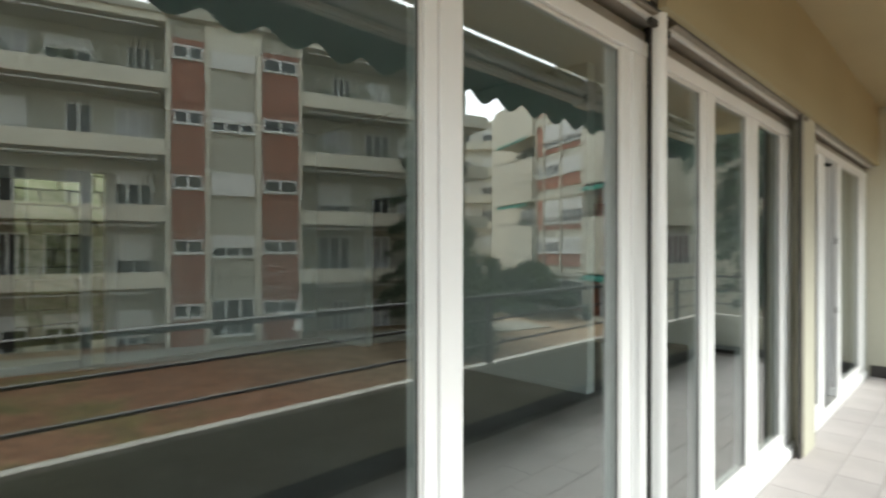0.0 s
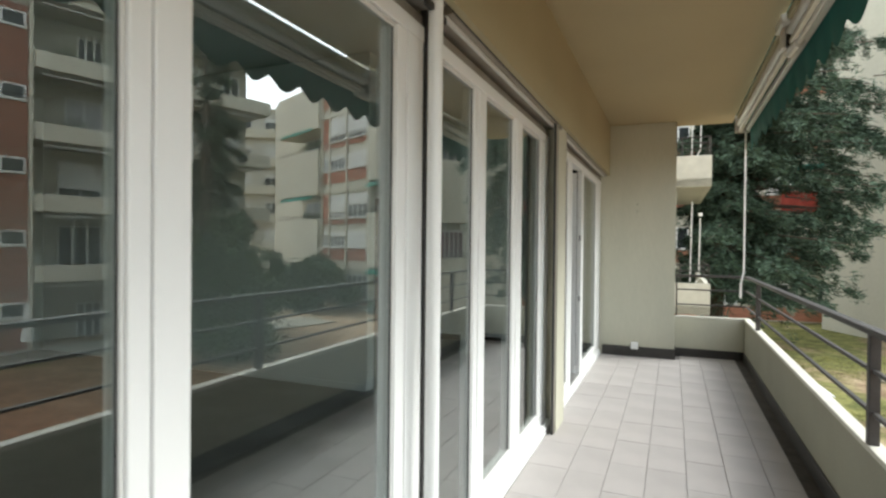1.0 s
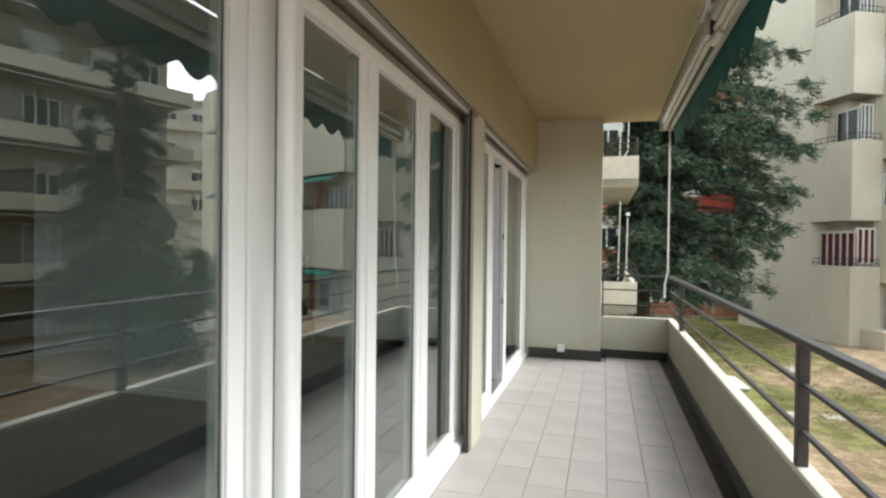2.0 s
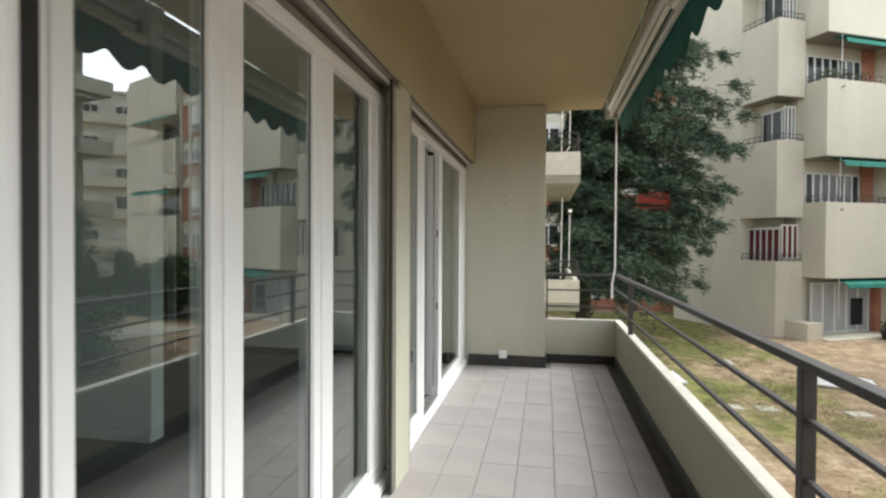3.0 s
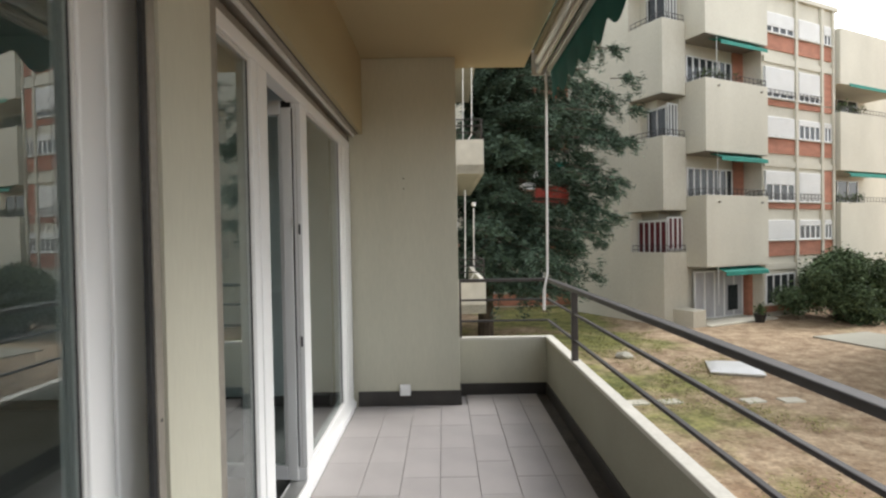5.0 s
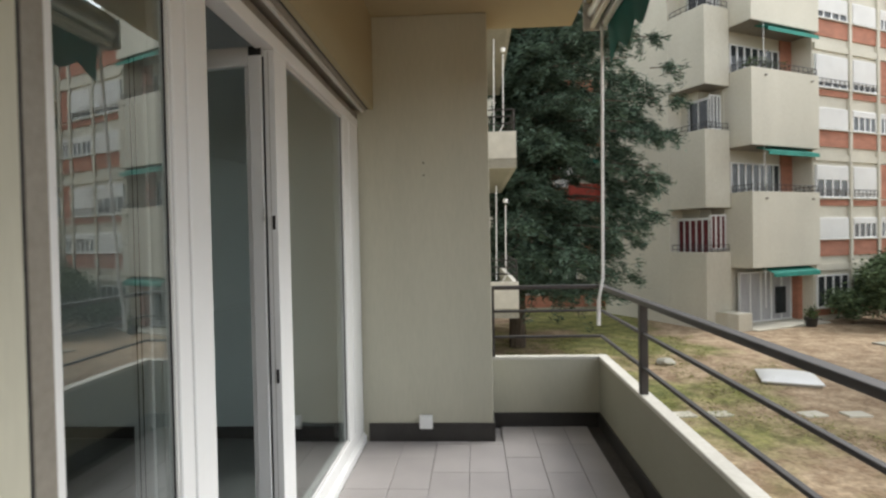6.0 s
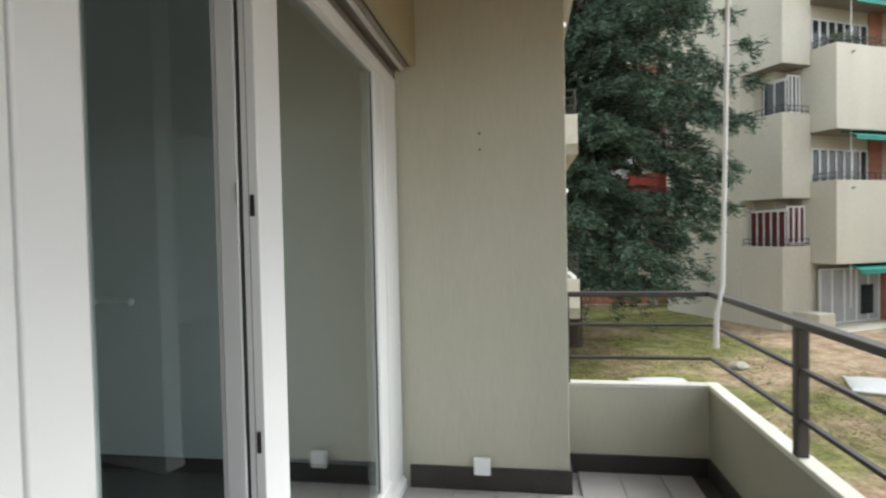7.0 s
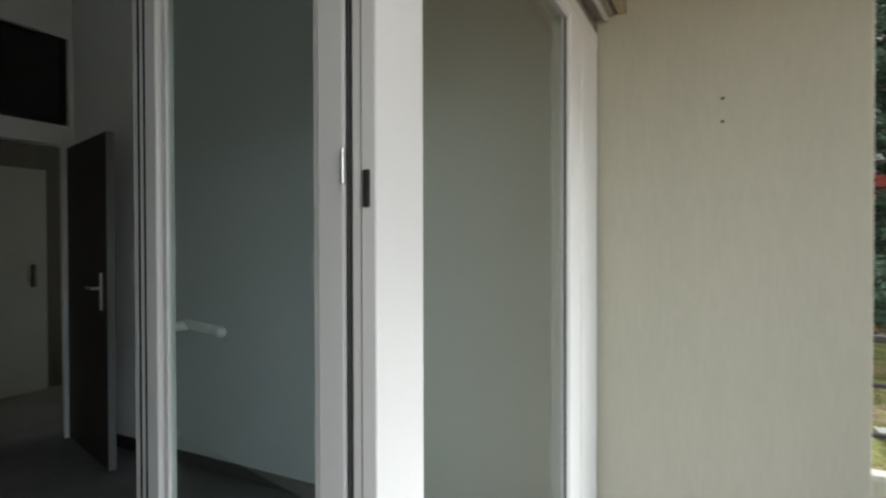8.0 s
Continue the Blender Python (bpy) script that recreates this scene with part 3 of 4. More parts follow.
for i, (y, w) in enumerate(((-2.5, 0.18), (0.66, 0.2))):
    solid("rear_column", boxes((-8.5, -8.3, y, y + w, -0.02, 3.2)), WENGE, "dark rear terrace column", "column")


def stone_wall():
    w = thing("stone_wall", "mossy pale stone garden wall behind the house", "wall", kind="structure")
    random.seed(5)
    meshes = []
    for k in range(6):
        bm = bmesh.new()
        add_box(bm, -0.1, 0.1, -0.5, 0.5, -0.5, 0.5)
        bmesh.ops.bevel(bm, geom=bm.edges[:], offset=0.05, segments=1, affect="EDGES")
        for v in bm.verts:
            v.co += Vector((random.uniform(-0.03, 0.03), random.uniform(-0.05, 0.05), random.uniform(-0.05, 0.05)))
        me = bpy.data.meshes.new("stone")
        bm.to_mesh(me)
        bm.free()
        me.materials.append(STONE)
        meshes.append(me)
    part("core", boxes((-11.3, -10.4, -14, 12, -3.9, 7.5)), STONE, w)
    z = -0.4
    while z < 2.6:
        h = random.uniform(0.18, 0.3)
        y = -5.0
        while y < 4.5:
            l = random.uniform(0.35, 0.8)
            ob = new("stone", random.choice(meshes))
            ob.parent = w
            ob.location = (-10.38, y + l / 2, z + h / 2)
            ob.scale = (1, l * 0.97, h * 0.95)
            y += l
        z += h


stone_wall()

# ---- balconies further along our own house ----
def neighbour_balcony(z):
    nbal = thing("neighbour_balcony", "pale balcony of the neighbouring flat with dark rails", "balcony", "balconies along the house", m=pose(0, 15.3, z))
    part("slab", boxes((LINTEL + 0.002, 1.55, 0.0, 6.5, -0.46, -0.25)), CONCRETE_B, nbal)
    part("parapet", boxes((0.2, 1.55, 0.0, 0.12, -0.46, 0.33), (1.43, 1.55, 0.121, 6.5, -0.46, 0.33), bevel=0.01), COPING, nbal, "cream parapet panel")
    for h in (0.5, 0.65, 0.8):
        part("rail", tubes(((0.2, 0.03, h), (1.51, 0.03, h), 0.014), ((1.51, 0.03, h), (1.51, 6.4, h), 0.014), seg=8), IRON, nbal)
    for x, y in ((0.3, 0.03), (0.85, 0.03), (1.51, 0.03), (1.51, 3.2), (1.51, 6.4)):
        part("post", tubes(((x, y, 0.33), (x, y, 0.8), 0.016), seg=8), IRON, nbal)
    part("crank_rod", tubes(((1.3, 0.05, 2.0), (1.28, 0.05, 0.45), 0.012), ((1.28, 0.05, 0.46), (1.2, 0.05, 0.33), 0.012)), WHITE, nbal, "white awning crank rod")
    part("crank_rod", tubes(((1.12, 0.4, 2.45), (1.09, 0.4, 0.35), 0.012)), WHITE, nbal, "white awning crank rod")
    part("lamp", tubes(((1.3, 0.05, 2.05), (1.3, 0.05, 2.13), 0.05)), WHITE, nbal)
    return nbal


first = neighbour_balcony(0.06)
copy_thing(first, pose(0, 15.3, 3.32))
copy_thing(first, pose(0, 15.3, 6.58))


# ---- far houses ----
def frame_mesh(x0, x1, z0, z1, y0, y1, fr, lights):
    """One joined window frame with its bars, from y0 (front) to y1."""
    step = (x1 - x0) / lights
    xs = [x0, x0 + fr]
    for i in range(1, lights):
        xs += [x0 + i * step - fr * 0.7, x0 + i * step + fr * 0.7]
    xs += [x1 - fr, x1]
    zs = [z0, z0 + fr, z1 - fr, z1]
    bm = bmesh.new()
    grid = [[bm.verts.new((x, y0, z)) for z in zs] for x in xs]
    faces = []
    for i in range(len(xs) - 1):
        for k in range(3):
            if i % 2 == 1 and k == 1:
                continue
            faces.append(bm.faces.new((grid[i][k], grid[i + 1][k], grid[i + 1][k + 1], grid[i][k + 1])))
    r_ = bmesh.ops.extrude_face_region(bm, geom=faces)
    for v in r_["geom"]:
        if isinstance(v, bmesh.types.BMVert):
            v.co.y = y1
    return bm


def slat_mesh(x0, x1, y, z0, z1):
    """A roller shutter: one curtain of rounded slats."""
    n_ = max(2, int((z1 - z0) / 0.09))
    bm = bmesh.new()
    rows = []
    for i in range(n_):
        a = z0 + (z1 - z0) * i / n_
        h = (z1 - z0) / n_
        for q, d in ((0.02, 0.0), (0.25, -0.016), (0.8, -0.016), (0.98, 0.0)):
            rows.append((bm.verts.new((x0, y + d, a + q * h)), bm.verts.new((x1, y + d, a + q * h))))
    for p, q in zip(rows, rows[1:]):
        bm.faces.new((p[0], p[1], q[1], q[0]))
    return bm


def window_at(h, x0, x1, y, z0, z1, shut=0.0, lights=2, curtain=None):
    """A window set in a facade that faces -y: frame, panes and a roller shutter drawn down by the share shut."""
    fr = 0.07
    w = part("window", frame_mesh(x0, x1, z0, z1, y - 0.05, y + 0.06, fr, lights), WHITE, h)
    part("pane", boxes((x0 + fr, x1 - fr, y - 0.005, y + 0.05, z0 + fr, z1 - fr)), curtain or DARK_GLASS, w)
    if shut > 0:
        zt, zb = z1 - 0.02, z1 - 0.02 - shut * (z1 - z0 - 0.04)
        part("shutter", slat_mesh(x0 + 0.03, x1 - 0.03, y - 0.055, zb, zt), SHUTTER, w, "white roller shutter")
    part("window_sill", boxes((x0 - 0.06, x1 + 0.06, y - 0.14, y - 0.051, z0 - 0.06, z0 - 0.002)), COPING, w)


def panels(h, names, label, mat, dims, bevel=0.0):
    """Several flat pieces of a house, each a part of its own."""
    for name, d in zip(names, dims):
        part(name, boxes(d, bevel=bevel), mat, h, label)


BOX = ("front_panel", "side_panel", "side_panel", "box_floor")


def far_awning(h, x0, x1, y, z, out=0.75):
    bm = bmesh.new()
    prof = [(y - 0.02, z), (y - out, z - 0.26), (y - out - 0.02, z - 0.46), (y - out + 0.02, z - 0.45), (y - out + 0.03, z - 0.28), (y - 0.02, z - 0.05)]
    ends = [[bm.verts.new((x, p, q)) for p, q in prof] for x in (x0, x1)]
    for i in range(6):
        j = (i + 1) % 6
        bm.faces.new((ends[0][i], ends[0][j], ends[1][j], ends[1][i]))
    bm.faces.new(ends[0]), bm.faces.new(ends[1][::-1])
    part("awning", bm, GREEN_FAR, h, "green canvas awning")


def far_rail(h, pts, z):
    rows = []
    for (xa, ya), (xb, yb) in zip(pts, pts[1:]):
        for dz in (0.12, 0.34):
            rows.append(((xa, ya, z + dz), (xb, yb, z + dz), 0.018))
        n_ = max(1, int(math.hypot(xb - xa, yb - ya) / 0.35))
        for i in range(n_ + 1):
            f_ = i / n_
            rows.append(((xa + (xb - xa) * f_, ya + (yb - ya) * f_, z), (xa + (xb - xa) * f_, ya + (yb - ya) * f_, z + 0.34), 0.014))
    part("balcony_rail", tubes(*rows, seg=5), IRON, h, "low dark iron rail")


def leaves(centres, n_, size, spread, seed_, long=1.0, droop=0.0, wide=0.4, ways=None):
    """Small loose leaves round given centres, as one bmesh-free mesh."""
    rng = np.random.default_rng(seed_)
    pick = rng.integers(0, len(centres), n_)
    c = np.asarray(centres)[pick]
    off = rng.normal(size=(n_, 3)) * spread
    p = c + off
    a = rng.normal(size=(n_, 3))
    a[:, 2] = a[:, 2] * 0.5 - droop
    if ways is not None:
        a = a * 0.6 + np.asarray(ways)[pick]
    a /= np.linalg.norm(a, axis=1)[:, None]
    b_ = np.cross(a, rng.normal(size=(n_, 3)))
    b_ /= np.linalg.norm(b_, axis=1)[:, None]
    s = (size * rng.uniform(0.6, 1.4, n_))[:, None]
    v = np.stack([p - a * s * long, p + b_ * s * wide, p + a * s * long, p - b_ * s * wide], 1).reshape(-1, 3)
    f_ = np.arange(n_ * 4).reshape(-1, 4)
    return v.tolist(), f_.tolist()


def leaf_part(name, data, mat, parent, label=""):
    me = bpy.data.meshes.new(name)
    me.from_pydata(data[0], [], data[1])
    me.materials.append(mat)
    ob = new(name, me)
    ob.parent = parent
    if label:
        ob["label"] = label
    return ob


def potted(h, x0, x1, y, z, seed_):
    rng = random.Random(seed_)
    cs = [(rng.uniform(x0, x1), y + rng.uniform(-0.15, 0.2), z + rng.uniform(0.1, 0.5)) for _ in range(10)]
    tagged(leaf_part("balcony_greenery", leaves(cs, 500, 0.07, 0.14, seed_), PLANT_LEAF, h, "leafy balcony plants"), kind="stuff")


BAYS = ((5.3, 8.25), (8.5, 10.85), (11.1, 12.05))


def courtyard_house():
    h = thing("apartment_house", "beige and red brick apartment house with box balconies", "house", "houses round the garden", m=pose(14.05, 30.55, GROUND - 0.14, 0, 0, 26.2) @ Matrix.Diagonal((0.96, 0.96, 1, 1)))
    H = 18.2
    panels(h, ("wall",) * 3, "", CONCRETE, [(5.21, 12.41, 0.39, 9, 0, H), (-0.05, 5.199, 1.6, 9, 0, H + 1.2), (12.411, 26, 2.4, 9, 0, H)])
    part("roof", boxes((5.22, 12.6, 0.2, 9.2, H + 0.001, H + 0.25)), CONCRETE, h)
    # left stack, set back, its side turned to the garden
    panels(h, ("wall",) * 3, "", CONCRETE, [(-1.83, -0.051, 3.61, 9, 0, H + 1.2), (-0.9, -0.051, 2.42, 3.609, 0, H + 1.2)])
    for z0, z1 in ((0, 3.95), (6.15, 10.0), (12.2, 16.05), (18.25, 19.4)):
        panels(h, ("front_panel", "side_panel", "box_floor"), "beige rendered balcony box", CONCRETE, [(-1.83, -0.052, 1.21, 1.36, z0, z1), (-1.83, -1.68, 1.361, 3.6, z0, z1), (-1.679, -0.901, 1.361, 3.6, z0, z0 + 0.25)], 0.015)
        if z0:
            # darker brown sheet puts shade into the underside of the box
            part("soffit_shade", boxes((-1.82, -0.06, 1.22, 3.6, z0 - 0.02, z0 - 0.001)), GUIDE, h)
    for z, cur in ((3.95, RED_CURTAIN), (10.0, None), (16.05, None)):
        far_rail(h, [(-1.75, 3.5), (-1.75, 1.28), (-0.1, 1.28)], z)
        gx, gy, ge = (-1.24, 1.45, 3.58) if cur else (-0.901, 1.7, 3.1)
        window_at(h, gx + 0.05, -0.1, gy + 0.05, z + 0.1, z + 1.85, 0, 3, cur)
        # glazing turned to the side
        g = part("window", boxes((gx - 0.03, gx, gy, ge, z - 0.5, z + 1.6)), cur or DARK_GLASS, h, "row of white-framed side windows")
        for k in range(6 if cur else 3):
            y = gy + 0.02 + k * (0.4 if cur else 0.62)
            part("frame_bar", boxes((gx - 0.08, gx - 0.031, y, y + 0.06, z - 0.5, z + 1.6)), BEAD, g)
        part("frame_bar", boxes((gx - 0.08, gx, gy, ge, z + 1.601, z + 1.72)), BEAD, g)
    # right stack of boxes
    for k, (z0, z1) in enumerate(((3.15, 6.88), (9.13, 12.88), (15.13, 19.4))):
        panels(h, BOX, "beige rendered balcony box", CONCRETE, [(0, 5.2, 0, 0.14, z0, z1), (0, 0.14, 0.141, 1.59, z0, z1), (5.06, 5.2, 0.141, 1.21, z0, z1), (0.141, 5.059, 0.141, 1.59, z0, z0 + 0.25)], 0.015)
        part("spout", tubes(((1.0, -0.12, z1 - 0.35), (1.0, 0.02, z1 - 0.35), 0.05)), GUIDE, h)
        part("spout", tubes(((4.6, -0.12, z1 - 0.35), (4.6, 0.02, z1 - 0.35), 0.05)), GUIDE, h)
        far_awning(h, 1.0 if k else 1.3, 4.9, 0.55, z0 - 0.02, 0.75)
        part("awning_rod", tubes(((1.05, 0.1, z0 - 2.0), (1.05, 0.1, z0), 0.02), seg=6), WHITE, h)
        # underside shade again, as a thin sheet in a darker colour
        part("soffit_shade", boxes((0.02, 5.18, 0.02, 1.58, z0 - 0.02, z0 - 0.001)), GUIDE, h)
        if k < 2:
            far_rail(h, [(0.06, 1.2), (0.06, 0.06), (5.1, 0.06), (5.1, 1.2)], z1)
            window_at(h, 0.4, 4.2, 1.56, z1 - 0.3, z1 + 1.6, 0, 7, DARK_GLASS)
            part("brick_panel", boxes((4.3, 5.19, 1.5, 1.599, z1 - 0.8, z1 + 2.2)), BRICK, h, "red brick panel")
    potted(h, 0.3, 3.6, 0.5, 12.9, 3)
    # ground floor under the boxes
    window_at(h, 0.6, 4.7, 1.3, 0.25, 2.85, 0, 5, PALE_CURTAIN)
    part("door_light", boxes((3.35, 4.2, 1.235, 1.247, 0.6, 2.0)), DARK_GLASS, h)
    part("brick_panel", boxes((4.85, 5.33, 1.0, 1.59, 0.02, 3.13)), BRICK, h, "red brick panel")
    part("terrace_step", boxes((-0.2, 5.4, -0.4, 1.2, 0.0, 0.22), (-1.2, -0.21, -0.1, 1.2, 0.0, 1.0), bevel=0.02), CONCRETE, h)
    # brick bays with pilasters
    cols = BAYS
    for c, (x0, x1) in enumerate(cols):
        part("pilaster", boxes((x1 + 0.02, x1 + 0.24, 0.24, 0.389, 0, H)), CONCRETE, h)
        for k in range(3):
            zt = 0.85 + 5.8 * k
            part("brick_panel", boxes((x0, x1, 0.32, 0.389, zt + 2.7, zt + 3.55)), BRICK, h, "red brick panel")
            part("brick_panel", boxes((x0, x1, 0.32, 0.389, zt - 0.42, zt - 0.1)), BRICK, h, "red brick panel")
            part("floor_band", boxes((x0, x1, 0.28, 0.388, zt + 1.95, zt + 2.3)), CONCRETE, h)
            if c < 2:
                window_at(h, x0 + 0.1, x1 - 0.1, 0.33, zt, zt + 1.7, ((0, 0), (0.45, 0.95), (0.85, 0.8))[k][c], 4)
            else:
                part("brick_panel", boxes((x0, x1, 0.321, 0.388, zt, zt + 1.9)), BRICK, h, "red brick panel")
            window_at(h, x0 + 0.1, x1 - 0.1, 0.33, zt + 3.62, zt + 4.75, ((0.95, 0.3, 0.25), (0.95, 0.3, 0.25), (0.7, 0.95, 0.5))[k][c], 4 if c < 2 else 2)
            if k and c < 2:
                far_rail(h, [(x0 + 0.1, 0.21), (x1 - 0.1, 0.21)], zt + 0.1)
    # third stack
    for k, (z0, z1) in enumerate(((0, 6.66), (8.6, 12.15), (13.83, 17.2))):
        panels(h, BOX, "beige rendered balcony box", CONCRETE, [(12.42, 20.0, 0, 0.14, z0, z1), (12.42, 12.56, 0.141, 2.39, z0, z1), (19.86, 20.0, 0.141, 2.39, z0, z1), (12.561, 19.859, 0.141, 2.39, z0, z0 + 0.25)], 0.015)
        if k < 2:
            far_rail(h, [(12.3, 1.2), (12.3, 0.06), (19.9, 0.06)], z1)
            window_at(h, 12.6, 19.0, 2.38, z1 - 0.2, z1 + 1.7, 0, 5)
            far_awning(h, 13.4, 19.4, 0.55, z1 + 2.05, 0.6)
            potted(h, 12.5, 15.5, 0.4, z1, 9 + k)
    return h


courtyard_house()


def terrace_house():
    h = thing("apartment_house", "long brown brick house with grey balcony bands", "house", "houses round the garden", m=pose(24.2, 13.68, -4.02, 0, 0, -74) @ Matrix.Diagonal((0.987, 0.987, 0.987, 1)))
    H = 16.2
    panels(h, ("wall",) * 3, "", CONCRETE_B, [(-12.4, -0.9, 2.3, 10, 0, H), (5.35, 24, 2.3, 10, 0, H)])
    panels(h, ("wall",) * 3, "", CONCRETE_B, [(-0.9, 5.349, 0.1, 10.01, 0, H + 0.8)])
    for x0, x1 in ((3.5, 3.7), (1.1, 1.35), (5.2, 5.4), (-0.95, -0.8)):
        part("pilaster", boxes((x0, x1, -0.12, 0.099, 0, H + 0.6)), CONCRETE, h)
    part("gable", boxes((1.351, 3.499, -0.05, 0.098, H - 1.2, H + 1.6), bevel=0.05), CONCRETE, h)
    for k in range(5):
        z = 1.0 + 3.07 * k
        for x0, x1 in ((3.72, 5.18), (-0.78, 1.08)):
            part("brick_panel", boxes((x0, x1, 0.0, 0.099, z - 0.95 if k else 0.5, z + 3.05 - 0.99)), BRICK_B, h, "brown-red brick panel")
            window_at(h, x0 + 0.08, x1 - 0.08, 0.0, z + 1.1, z + 1.75, 0, 2)
        window_at(h, 1.42, 3.43, 0.05, z + (0.9 if k else 0.1), z + 1.95, (0.45, 0.55, 0.95, 0.6, 0.95)[k] if k else 0, 3)
    for side, (x0, x1) in enumerate(((-12.4, -0.97), (5.42, 24.0))):
        for k in range(5):
            z = 3.6 + 3.07 * k
            if z > H:
                continue
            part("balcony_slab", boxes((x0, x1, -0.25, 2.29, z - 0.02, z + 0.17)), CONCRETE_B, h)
            part("parapet", boxes((x0, x1, -0.32, -0.2, z - 0.021, z + 0.72), bevel=0.02), CONCRETE, h, "grey-beige parapet band")
            part("shutter_rail", tubes(((x0 + 0.3, -0.1, z - 0.22), (x1 - 0.3, -0.1, z - 0.22), 0.03), seg=6), SHUTTER, h, "pale awning tube")
        for k in range(5):
            z = 0.1 + (3.6 + 3.07 * (k - 1) + 0.17 if k else 0)
            n_ = int((x1 - x0) / 2.5)
            for i in range(n_):
                rs = random.Random(i + 50 * k + 500 * side)
                xa = x0 + 0.5 + i * 2.5
                window_at(h, xa, xa + rs.choice((1.1, 1.6, 1.9)), 2.28, z + 0.05, z + 2.25, rs.choice((0, 0, 0.3, 0.6)), rs.choice((2, 3)), rs.choice((None, PALE_CURTAIN, None)))
    part("roof", boxes((-12.6, 24.2, -0.5, 10.2, H + 0.001, H + 0.2)), CONCRETE_B, h)
    potted(h, -8, -2, 0.2, 3.6 + 3.07 * 3 + 0.8, 31)
    potted(h, -8, -2, 0.2, 3.6 + 3.07 * 2 + 0.6, 32)
    potted(h, 6, 12, 0.2, 3.6 + 3.07 * 3 + 0.6, 33)
    part("terrace", boxes((-15, 22, -3.2, 0.09, 0.0, 0.74)), CONCRETE_B, h, "paved terrace strip")
    return h


terrace_house()


def plain_house(label, m, w, d, hgt, wall, storeys, seed_, brick=False):
    h = thing("apartment_house", label, "house", "houses round the garden", m=m)
    part("wall", boxes((0, w, 0, d, 0, hgt)), wall, h)
    part("roof", boxes((-0.3, w + 0.3, -0.3, d + 0.3, hgt + 0.001, hgt + 0.3)), CONCRETE, h)
    rs = random.Random(seed_)
    st = hgt / storeys
    for k in range(storeys):
        x = 0.8
        if brick:
            part("brick_panel", boxes((0.3, w - 0.3, -0.06, -0.001, k * st + 0.1, k * st + 0.9)), BRICK, h, "red brick panel")
        while x < w - 2:
            window_at(h, x, x + 1.4, 0.0, k * st + 1.0, k * st + 2.4, rs.choice((0, 0.3, 0.9)), 2)
            x += 2.9
        if not brick:
            part("balcony", boxes((w * 0.3, w * 0.7, -1.2, -0.001, k * st, k * st + 0.18), (w * 0.3, w * 0.7, -1.2, -1.1, k * st + 0.181, k * st + 1.0)), CONCRETE, h)
    return h


plain_house("pale far apartment house beyond the garden", pose(39, 54, GROUND + 0.45, 0, 0, -35), 12, 10, 19.5, COPING, 6, 3)
wing = plain_house("red brick wing with green awnings behind the cedar", pose(-3.5, 39, GROUND, 0, 0, 4), 15, 9, 17.5, CONCRETE, 5, 8, True)
for k, x in ((1, 7.5), (3, 9.8), (2, 11.0), (4, 6.5)):
    far_awning(wing, x, x + 2.4, -0.1, 3.5 * k + 2.8, 1.0)
part("red_panel", boxes((10.2, 13.2, -0.9, -0.8, 6.75, 8.1)), RED_CLOTH, wing, "red cloth over a balcony")


